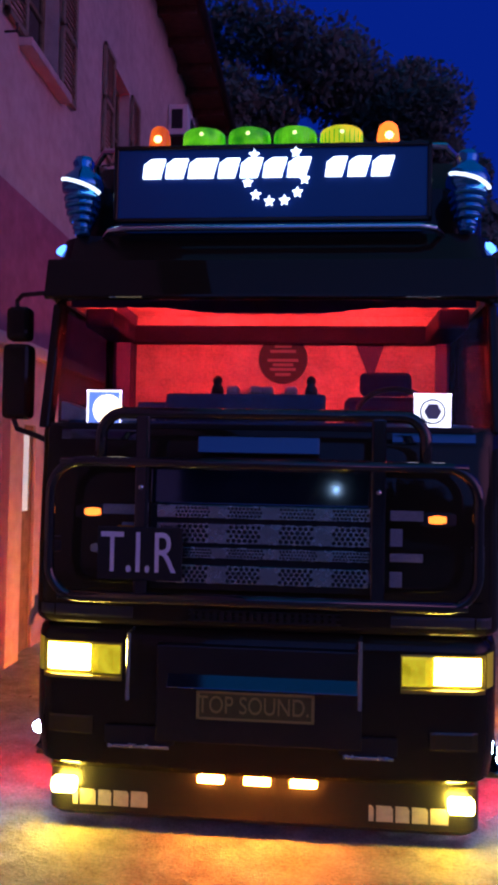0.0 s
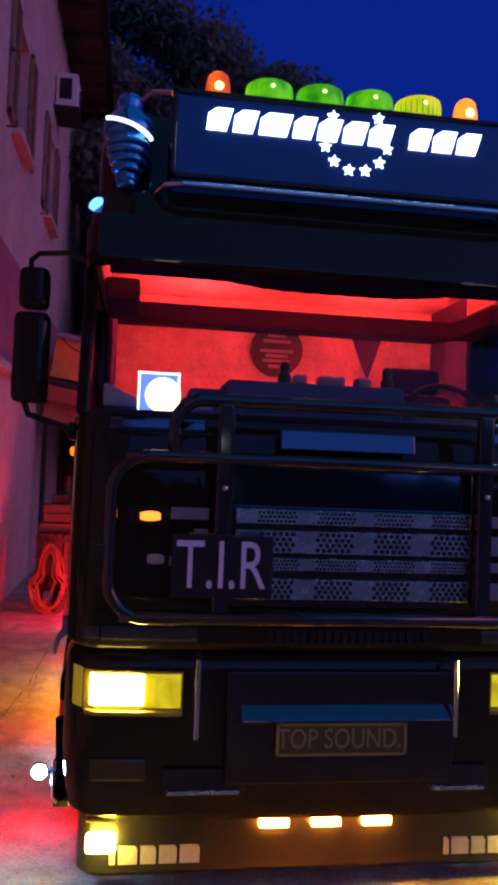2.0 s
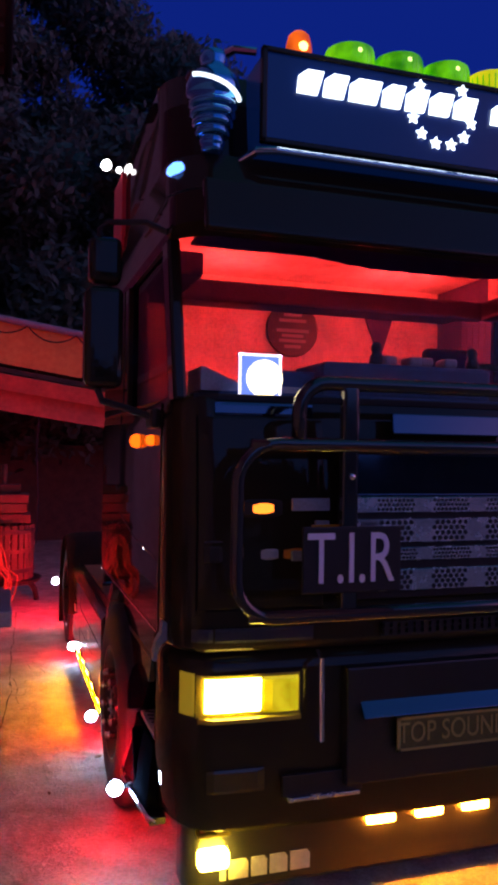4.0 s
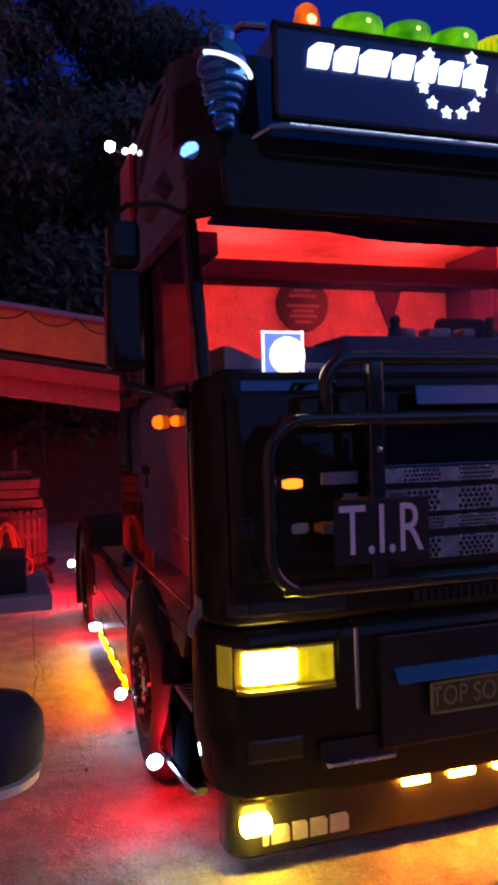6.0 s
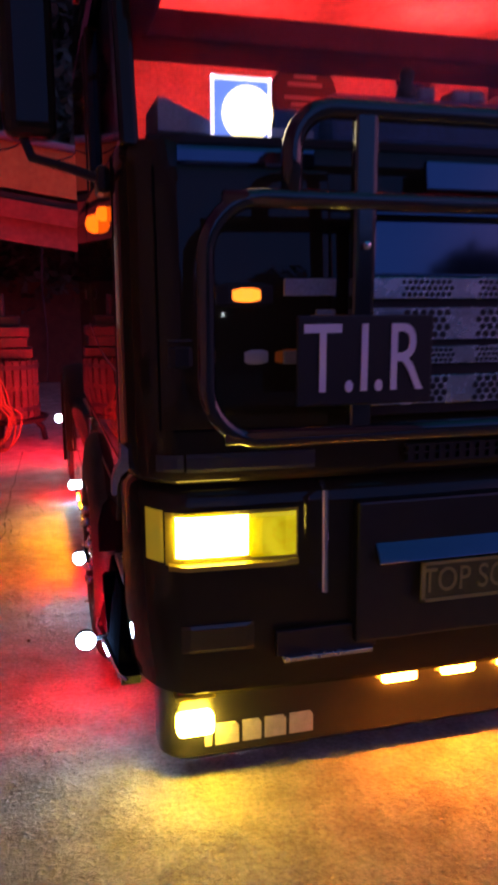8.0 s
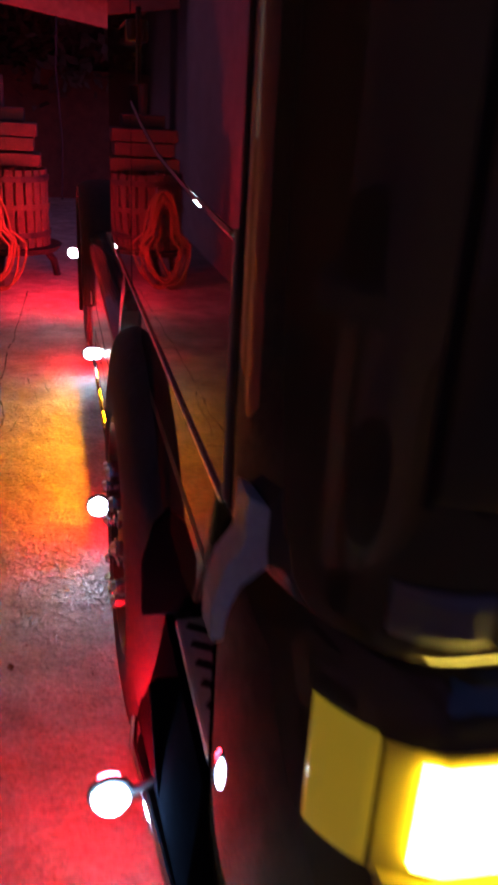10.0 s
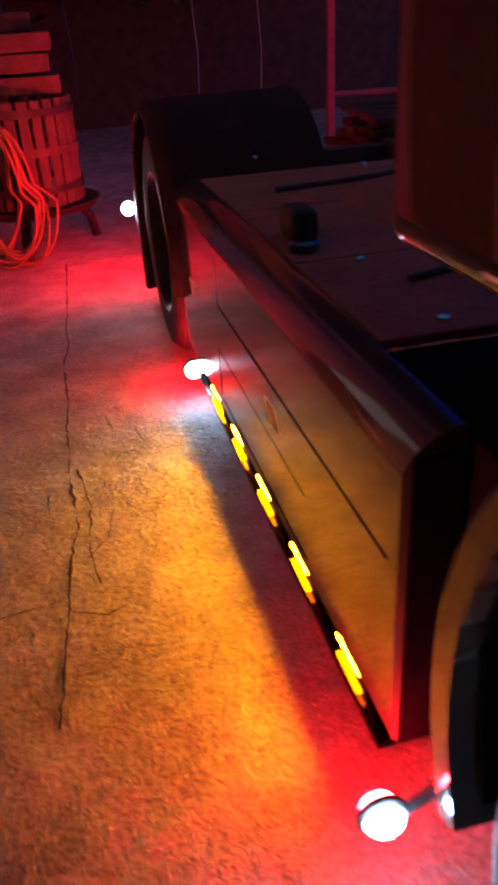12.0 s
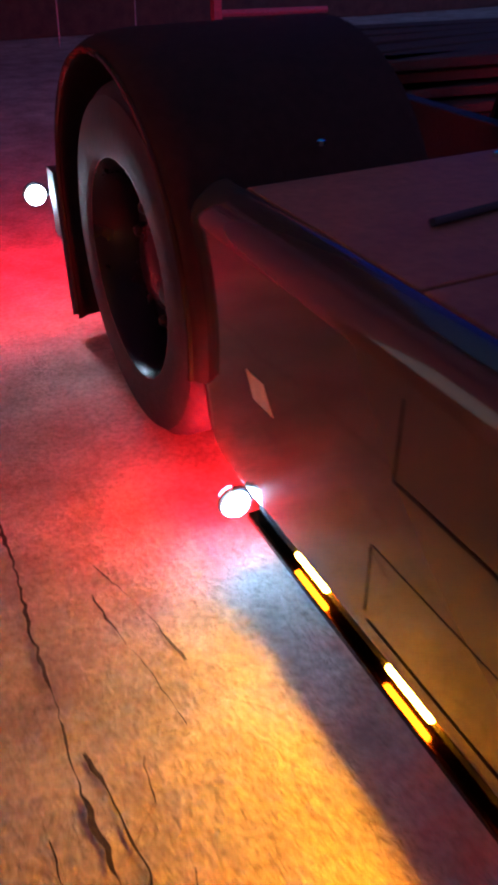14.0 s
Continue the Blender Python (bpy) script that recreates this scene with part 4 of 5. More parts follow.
bar = tp("bull_bar", sweep(rounded_frame(-1.05, 1.05, 1.30, 1.975, 0.16, 3.77), 0.026, 12, closed=True), TUBE, "black lacquered tube bull bar", smooth=True)
hoop = [(-0.8, 3.78, 1.97), (-0.8, 3.78, 2.08)] + [(p[0], 3.78, p[1]) for p in arc(-0.68, 2.10, 0.12, 180, 90, 8)] + [(p[0], 3.78, p[1]) for p in arc(0.68, 2.10, 0.12, 90, 0, 8)] + [(0.8, 3.78, 2.08), (0.8, 3.78, 1.97)]
tp("hoop", sweep(hoop, 0.03, 12), TUBE, parent=bar, smooth=True)
for x in (-0.585, 0.575):
    tp("upright", boxm(x - 0.035, x + 0.035, 3.755, 3.80, 1.285, 2.21, 0.015, 3), TUBE, parent=bar)
    tp("grab_handle", sweep([(x - 0.06, 3.93, 1.12), (x - 0.07, 3.86, 1.11), (x - 0.07, 3.85, 0.78), (x - 0.06, 3.93, 0.77)], 0.011, 8), CHROME)
    tp("bar_bolt", lathe([(0.012, 0), (0.012, -0.012), (0.004, -0.016)], 8, "y", (x, 3.755, 1.85)), CHROME, parent=bar)
for z in (1.97, 1.31):
    tp("cross_tube", sweep([(-1.0, 3.768, z), (1.0, 3.768, z)], 0.024, 10), TUBE, parent=bar, smooth=True)
for s in (-1, 1):
    tp("bar_stay", boxm(*sorted((s * 0.60, s * 0.56)), 3.79, 3.95, 1.36, 1.44, 0.006), TUBE, parent=bar)
    ind = tp("indicator", wrapped(s * 0.885 - 0.05, s * 0.885 + 0.05, 1.69, 1.735, 0.03, 0.03, CAB_PLAN, 3), INDIC_ON, "lit amber indicator lamp")
    tp("indicator_base", wrapped(*sorted((s * 0.80, s * 0.98)), 1.675, 1.75, 0.02, 0.03, CAB_PLAN, 5), PLASTIC, parent=ind)
for x0, x1, m_, lb in ((-0.90, -0.81, REFLECT_W, "white reflector strip"), (-0.808, -0.66, REFLECT_O, "orange reflector strip")):
    tp("reflector", wrapped(x0, x1, 1.50, 1.55, 0.017, 0.02, CAB_PLAN, 3), m_, lb)
tp("reflector", boxm(-0.72, -0.60, 3.83, 3.84, 1.635, 1.655, 0.002), LENS_AMBER_OFF, "small amber reflector")

# the black board with white transit letters
board = tp("letter_board", boxm(-0.795, -0.37, 3.735, 3.748, 1.395, 1.655, 0.006), BLACKSIGN, "black board with lilac letters")
tb = lettering("T.I.R", 0.285, 0.003, Matrix.Translation((-0.59, 3.732, 1.522)) @ Matrix.Rotation(radians(90), 4, "X") @ Matrix.Diagonal((0.70, 1, 1, 1)))
tp("letters", tb, LETTER, parent=board)

# name plate
plate = tp("name_plate", boxm(-0.30, 0.28, 3.868, 3.882, 0.70, 0.83, 0.005), PLATE_G, "dark green plate with worn letters")
tp("letters", lettering("TOP SOUND.", 0.128, 0.002, Matrix.Translation((-0.02, 3.866, 0.765)) @ Matrix.Rotation(radians(90), 4, "X") @ Matrix.Diagonal((0.74, 0.95, 1, 1))), PLATE_L, parent=plate)
pf = bmesh.new()
for x0, x1, z0, z1 in ((-0.305, -0.29, 0.695, 0.835), (0.27, 0.285, 0.695, 0.835), (-0.305, 0.285, 0.695, 0.706), (-0.305, 0.285, 0.825, 0.836)):
    boxm(x0, x1, 3.862, 3.87, z0, z1, 0, 1, pf)
tp("plate_rim", pf, PLATE_L, parent=plate)
tp("plate_ledge", boxm(-0.46, 0.5, -0.05, 0.05, -0.01, 0.01, 0.004, m=Matrix.Translation((0.0, 3.895, 0.882)) @ Matrix.Rotation(radians(54), 4, "X")), MIRRORPAINT)
tp("bumper_recess", boxm(-0.52, 0.52, 3.90, 3.96, 0.56, 1.05, 0.01), PAINT2)
for x0, x1 in ((-0.77, -0.45), (0.43, 0.68)):
    tp("step_strip", boxm(x0, x1, 3.915, 3.96, 0.515, 0.532, 0.003), STEEL, "steel step strip")
    tp("step_pocket", boxm(x0 - 0.02, x1 + 0.02, 3.932, 3.95, 0.53, 0.62, 0.004), PLASTIC)

# head lamps
for s in (-1, 1):
    def lamp(x0, x1, z0, z1, proud, thick=0.05, n=8):
        return wrapped(*sorted((s * x0, s * x1)), z0, z1, proud, thick, BUMPER_PLAN, n)
    hl = tp("headlamp", lamp(0.712, 1.142, 0.86, 1.035, 0.006), LENS_YELLOW_OFF, "yellow rectangular headlamp")
    tp("lit_lens", lamp(0.88, 1.112, 0.888, 1.022, 0.018, 0.014), HEAD_ON, parent=hl)
    tp("dim_lens", lamp(0.72, 0.872, 0.878, 1.025, 0.016, 0.014, 4), HEAD_DIM, parent=hl)
    tp("lamp_rim", lamp(0.712, 1.135, 0.842, 0.868, 0.026, 0.03), LENS_YELLOW_OFF, parent=hl)
    tp("turn_lens", lamp(1.147, 1.193, 0.868, 1.04, 0.008, 0.05, 5), LENS_CORNER, "amber corner lens, glowing faintly beside the lamp", parent=hl)
    tp("side_lens", lamp(0.86, 1.10, 0.56, 0.655, 0.01), LENS_DIM, "unlit lower lamp")

# side flaps beside the grille, and the trim band over the bumper
for s in (-1, 1):
    fl = tp("side_flap", wrapped(*sorted((s * 0.62, s * 1.147)), 1.305, 2.085, 0.012, 0.02, CAB_PLAN, 14, 10), PAINT)
    shade(fl, 30)
    tp("flap_groove", wrapped(*sorted((s * 1.1475, s * 1.1545)), 1.297, 2.09, 0.0015, 0.01, CAB_PLAN, 3, 8), MATTE, parent=fl)
    tp("flap_groove", wrapped(*sorted((s * 0.62, s * 1.1545)), 1.296, 1.304, 0.0015, 0.01, CAB_PLAN, 12), MATTE, parent=fl)
    tp("flap_latch", wrapped(*sorted((s * 1.045, s * 1.125)), 1.49, 1.565, 0.016, 0.01, CAB_PLAN, 4), PLASTIC, parent=fl)
    tp("flap_latch", wrapped(*sorted((s * 1.05, s * 1.125)), 1.575, 1.582, 0.018, 0.01, CAB_PLAN, 4), TRIMBAND, parent=fl)
    tp("cowl_panel", wrapped(*sorted((s * 0.66, s * 1.08)), 2.092, 2.146, 0.008, 0.02, CAB_PLAN, 8, 3), MIRRORPAINT, "polished cowl under the windscreen")
    tp("trim_band", wrapped(*sorted((s * 1.165, s * 1.085)), 1.172, 1.224, 0.01, 0.03, CAB_PLAN, 4), TRIMBAND)
    tp("trim_band", wrapped(*sorted((s * 1.075, s * 0.66)), 1.168, 1.226, 0.01, 0.03, CAB_PLAN, 8), TRIMBAND)

# spoiler under the bumper, with lamps
shade(tp("spoiler", loft([(0.07, 4.14, 4.3, 1.13, 0.1, 0.02), (0.10, 4.11, 4.3, 1.15, 0.1, 0.02), (0.355, 4.11, 4.3, 1.15, 0.1, 0.02)], 6), PAINT2))
tp("red_trim", boxm(-1.1, 1.1, 4.07, 4.10, 0.362, 0.372, 0.002), mat("red_trim", (0.3, 0.02, 0.02), 0.4))
for i in range(3):
    x = -0.255 + 0.245 * i
    lm = tp("spoiler_lamp", boxm(x - 0.07, x + 0.07, 4.082, 4.11, 0.288, 0.328, 0.014, 3), AMBER_ON, "lit amber spoiler lamp")
    tp("lamp_bracket", boxm(x - 0.06, x + 0.06, 4.085, 4.11, 0.345, 0.358, 0.003), REFLECT_O, parent=lm)
for s in (-1, 1):
    fg = tp("fog_lamp", boxm(s * 1.04 - 0.066, s * 1.04 + 0.066, 4.045, 4.11, 0.21, 0.288, 0.024, 3), FOG_ON, "lit yellow fog lamp")
    tp("lamp_bracket", boxm(s * 1.04 - 0.07, s * 1.04 + 0.07, 4.06, 4.11, 0.345, 0.36, 0.003), LENS_YELLOW_OFF, parent=fg)
    x = -1.0 if s < 0 else 0.575
    for w in (0.025, 0.085, 0.07, 0.08, 0.09):
        b = prism([(x, 0.135), (x + w, 0.135), (x + w, 0.2), (x + w - 0.012, 0.215), (x, 0.215)], 4.1035, 4.112, "y")
        tp("maker_block", b, LETTER_S, "silver block")
        x += w + 0.014


# ---------------------------------------------------------------- truck: cab sides
def both(a, b):
    """Each side of the truck: the side's sign and an ordered pair of x values."""
    return [(-1, *sorted((-a, -b))), (1, *sorted((a, b)))]


for s, x0, x1 in both(1.2505, 1.21):
    tp("lower_door", prism([(4.33, 1.145), (4.37, 1.05), (4.43, 0.95), (4.47, 0.885), (4.54, 0.862), (4.95, 0.855), (5.12, 0.845), (5.18, 0.87), (5.22, 0.95), (5.235, 1.05), (5.24, 1.145)], x0, x1, "x", 0.006), PAINT)
for s, x0, x1 in both(1.256, 1.235):
    tp("door_trim", boxm(*sorted((s * 1.235, s * 1.2545)), 4.30, 6.02, 1.149, 1.156, 0.002), CHROME)
    tp("door_seam", boxm(*sorted((s * 1.2508, s * 1.246)), 4.255, 4.275, 1.16, 2.15), MATTE)
    tp("door_seam", boxm(*sorted((s * 1.2508, s * 1.246)), 5.47, 5.478, 1.16, 2.15), MATTE)
    tp("rub_strip", boxm(*sorted((s * 1.252, s * 1.23)), 4.40, 5.20, 1.0, 1.026, 0.006), PLASTIC)
    hd = tp("door_handle", boxm(*sorted((s * 1.275, s * 1.245)), 5.31, 5.50, 1.70, 1.745, 0.012), PAINT)
    tp("lock_plate", boxm(*sorted((s * 1.256, s * 1.248)), 5.29, 5.46, 1.62, 1.765, 0.004), PAINT, parent=hd)
    tp("lock_cylinder", lathe([(0.014, 0.0), (0.013, 0.006), (0.002, 0.007)], 12, "x", (s * 1.256, 5.33, 1.655)), CHROME, parent=hd)
    tp("door_crease", sweep([(s * 1.247, 4.29, 1.46), (s * 1.247, 4.62, 1.475), (s * 1.247, 4.95, 1.50), (s * 1.247, 5.25, 1.545), (s * 1.247, 5.46, 1.585)], 0.006, 8), PAINT)
    tp("corner_bracket", prism([(s * 1.258, 1.235), (s * 1.225, 1.215), (s * 1.20, 1.18), (s * 1.205, 1.15), (s * 1.235, 1.15), (s * 1.26, 1.13), (s * 1.272, 1.10), (s * 1.277, 1.065), (s * 1.291, 1.065), (s * 1.29, 1.11), (s * 1.28, 1.15), (s * 1.26, 1.18)], 4.145, 4.195, "y", 0.004), GREY, "pale bracket at the cab corner")
    tp("door_edge", boxm(*sorted((s * 1.2525, s * 1.24)), 4.278, 4.292, 1.16, 1.47, 0.002), TRIMBAND)
    sl = tp("side_lamp", lathe([(0.034, 0.0), (0.036, 0.015), (0.028, 0.038), (0.004, 0.048)], 16, "x", (0, 4.83, 1.99)), SIDE_ON if s < 0 else LENS_AMBER_OFF, "lit orange side lamp", smooth=True)
    for v in sl.data.vertices:
        v.co.x = s * (1.25 + v.co.x)
    if s > 0:
        sl.data.flip_normals()
    sm = tp("side_repeater", lathe([(0.024, 0.0), (0.026, 0.012), (0.02, 0.03), (0.004, 0.036)], 14, "x", (0, 4.45, 1.99)), SIDE_ON if s < 0 else LENS_AMBER_OFF, "small lit orange repeater lamp", smooth=True)
    for v in sm.data.vertices:
        v.co.x = s * (1.25 + v.co.x)
    if s > 0:
        sm.data.flip_normals()
    # mirror on two arms
    mr = tp("mirror", boxm(*sorted((s * 1.405, s * 1.575)), 4.35, 4.48, 2.215, 2.66, 0.045, 4), PAINT, "tall black wing mirror")
    tp("wide_mirror", boxm(*sorted((s * 1.415, s * 1.56)), 4.35, 4.47, 2.675, 2.88, 0.045, 4), PAINT, parent=mr)
    tp("mirror_glass", boxm(*sorted((s * 1.43, s * 1.55)), 4.481, 4.485, 2.27, 2.61, 0.0), CHROME, parent=mr)
    tp("mirror_arm", sweep([(s * 1.22, 4.3, 2.9), (s * 1.32, 4.32, 2.945), (s * 1.47, 4.39, 2.95), (s * 1.51, 4.41, 2.92), (s * 1.51, 4.41, 2.86)], 0.014, 8), PLASTIC, parent=mr)
    tp("mirror_arm", sweep([(s * 1.25, 4.34, 2.08), (s * 1.36, 4.37, 2.12), (s * 1.49, 4.41, 2.16), (s * 1.52, 4.41, 2.24)], 0.016, 8), PLASTIC, parent=mr)
    tp("arm_foot", boxm(*sorted((s * 1.245, s * 1.29)), 4.30, 4.44, 2.04, 2.13, 0.02), PLASTIC, parent=mr)
    # steps
    st = tp("step", boxm(*sorted((s * 1.24, s * 1.0)), 4.31, 4.71, 0.655, 0.68, 0.006), ALU, "aluminium tread step")
    rib = bmesh.new()
    for i in range(7):
        for j in range(3):
            boxm(-0.03, 0.03, -0.009, 0.009, 0, 0.002, 0, 1, rib, Matrix.Translation((s * (1.05 + 0.073 * j), 4.35 + 0.053 * i + 0.02 * (j % 2), 0.68)) @ Matrix.Rotation(radians(s * 32), 4, "Z"))
    tagged(tp("tread", rib, PLASTIC, parent=st), kind="stuff")
    lo = tp("step", prism([(s * 0.95, 4.42), (s * 1.2, 4.42), (s * 1.2, 4.27), (s * 1.272, 4.27), (s * 1.318, 4.72), (s * 1.29, 4.8), (s * 0.95, 4.8)], 0.325, 0.357, "z", 0.005), PAINT2, "black lower step")
    tp("step_edge", sweep([(s * 1.25, 4.25, 0.352), (s * 1.277, 4.28, 0.36), (s * 1.3, 4.5, 0.362), (s * 1.322, 4.72, 0.362), (s * 1.31, 4.8, 0.362)], 0.008, 8), CHROME, parent=lo)
    riser = prism([(s * 1.235, 0.652), (s * 1.252, 0.652), (s * 1.305, 0.36), (s * 1.235, 0.36)], 4.335, 4.81, "y", 0.004)
    for v in riser.verts:
        v.co.x -= s * 0.2 * (4.81 - v.co.y) * (0.66 - v.co.z)
    tp("step_riser", riser, STEP_BLACK, parent=st)
    tp("step_back", boxm(*sorted((s * 0.95, s * 0.92)), 4.42, 4.8, 0.33, 1.13, 0.004), MATTE)
    # near-black sheets standing in for the dark void in front of the wheel
    tp("step_void_sheet", prism([(s * 1.305, 0.64), (s * 1.29, 0.38), (s * 0.94, 0.38), (s * 0.94, 0.65), (s * 1.29, 0.65)], 4.56, 4.585, "y", 0.004), STEP_BLACK)
    tp("step_void_sheet", prism([(s * 1.302, 0.80), (s * 1.302, 0.685), (s * 0.94, 0.685), (s * 0.94, 0.92), (s * 1.24, 0.92), (s * 1.28, 0.88)], 4.72, 4.74, "y", 0.004), STEP_BLACK)
    # wheel arch
    archb = bmesh.new()
    prev = None
    for p in arc(5.37, 0.54, 0.63, 200, -20, 22):
        pair = [archb.verts.new((s * 1.2, p[0], p[1])), archb.verts.new((s * 0.75, p[0], p[1]))]
        if prev:
            archb.faces.new((prev[0], prev[1], pair[1], pair[0]))
        prev = pair
    tp("wheel_arch", archb, MATTE)
    tp("arch_backing", boxm(*sorted((s * 0.76, s * 0.74)), 4.7, 6.05, 0.4, 1.12), MATTE)
    tp("rear_mudguard", prism([(p[0], p[1]) for p in arc(5.38, 0.54, 0.688, 62, -24, 12)] + [(p[0], p[1]) for p in arc(5.38, 0.54, 0.632, -24, 62, 12)], s * 1.25, s * 0.8, "x"), SKIRT)

# wheels
def wheel(x_face, y, s, front):
    r = 0.54 if front else 0.5
    w = 0.30 if front else 0.58
    prof = [(0.30, 0.012), (0.315, 0.0), (0.34, -0.006), (0.41, -0.004), (0.465, 0.004), (r - 0.045, 0.01), (r - 0.022, 0.02), (r - 0.008, 0.034), (r, 0.055)]
    prof += [(r, w - 0.055), (r - 0.02, w - 0.02), (0.45, w), (0.3, w)]
    if not front:
        prof = [(max(a, 0.315), h) for a, h in prof]
    prof = [(a, -s * h) for a, h in prof]
    rr = 0.30 if front else 0.316
    rimp = [(rr, 0.02), (rr + 0.01, 0.0), (rr - 0.005, 0.0), (rr - 0.015, 0.02)] + ([(0.262, 0.06), (0.22, 0.075), (0.15, 0.06), (0.105, 0.05), (0.1, 0.018), (0.07, 0.008), (0.003, 0.004)] if front else [(0.275, 0.14), (0.2, 0.16), (0.14, 0.155), (0.125, 0.09), (0.10, 0.075), (0.003, 0.07)])
    rimp = [(a, -s * h) for a, h in rimp]
    wl = tp("wheel", lathe(rimp, 36, "x", (x_face, y, r), caps=False), RIM_D if not front else mat("painted_rim", (0.022, 0.007, 0.009), 0.45, coat=0.2), "black deep-dish wheel" if not front else "dark red wheel with chrome nuts", smooth=True)
    shade(wl, 30)
    ty = tp("tyre", lathe(prof, 56, "x", (x_face, y, r), caps=False), RUBBER, parent=wl, smooth=True)
    shade(ty, 40)
    gr = bmesh.new()
    for q in (0.3, 0.5, 0.7):
        lathe([(r + 0.001, -s * (w * q - 0.006)), (r + 0.0012, -s * (w * q + 0.006))], 56, "x", (x_face, y, r), gr, caps=False)
    tp("tread_groove", gr, PLASTIC, parent=wl)
    for k in range(10):
        a = 2 * math.pi * (k + 0.5) / 10
        cx = 0.175
        d = 0.07 if front else 0.155
        nl = 0.03 if front else 0.0
        nut = lathe([(0.026, s * 0.0), (0.026, s * 0.012), (0.020, s * 0.014), (0.0195, s * (0.056 + nl)), (0.014, s * (0.066 + nl)), (0.002, s * (0.069 + nl))], 10, "x", (x_face - s * d, y + cx * math.cos(a), r + cx * math.sin(a)))
        tp("wheel_nut", nut, CHROME if front else RIM_D, parent=wl)
    for k in range(8 if front else 0):
        a = 2 * math.pi * k / 8
        tp("hub_bolt", lathe([(0.011, 0.0), (0.011, s * 0.012), (0.003, s * 0.016)], 8, "x", (x_face - s * 0.012, y + 0.08 * math.cos(a), r + 0.08 * math.sin(a))), CHROME, parent=wl)


for s in (-1, 1):
    wheel(s * 1.31, 5.29, s, True)
    wheel(s * 1.268, 8.87, s, False)

# ---------------------------------------------------------------- truck: skirts, markers, rear
SK = [(1.20, 0.205), (1.232, 0.205), (1.245, 0.212), (1.25, 0.224), (1.2502, 0.232), (1.251, 0.30), (1.252, 0.45), (1.252, 0.785), (1.252, 0.793), (1.246, 0.806), (1.236, 0.82), (1.22, 0.836), (1.20, 0.85), (1.18, 0.859), (1.165, 0.863), (1.152, 0.862), (1.148, 0.855), (1.15, 0.83), (1.17, 0.80), (1.19, 0.76), (1.185, 0.205)]


def skirt(s):
    b = bmesh.new()
    ys = [6.2, 6.22, 7.0, 7.8, 8.2, 8.26, 8.31, 8.345, 8.38, 8.42]
    low = [0.205, 0.20, 0.20, 0.20, 0.205, 0.225, 0.25, 0.29, 0.40, 0.56]
    rings = []
    for y, lo in zip(ys, low):
        rings.append([b.verts.new((s * px, y, max(pz, lo) if pz < 0.5 else pz)) for px, pz in SK])
    k = len(SK)
    for p, q in zip(rings, rings[1:]):
        for i in range(k):
            b.faces.new((p[i], p[(i + 1) % k], q[(i + 1) % k], q[i]))
    b.faces.new(rings[0])
    b.faces.new(rings[-1])
    bmesh.ops.remove_doubles(b, verts=b.verts[:], dist=0.0005)
    bmesh.ops.recalc_face_normals(b, faces=b.faces[:])
    return b


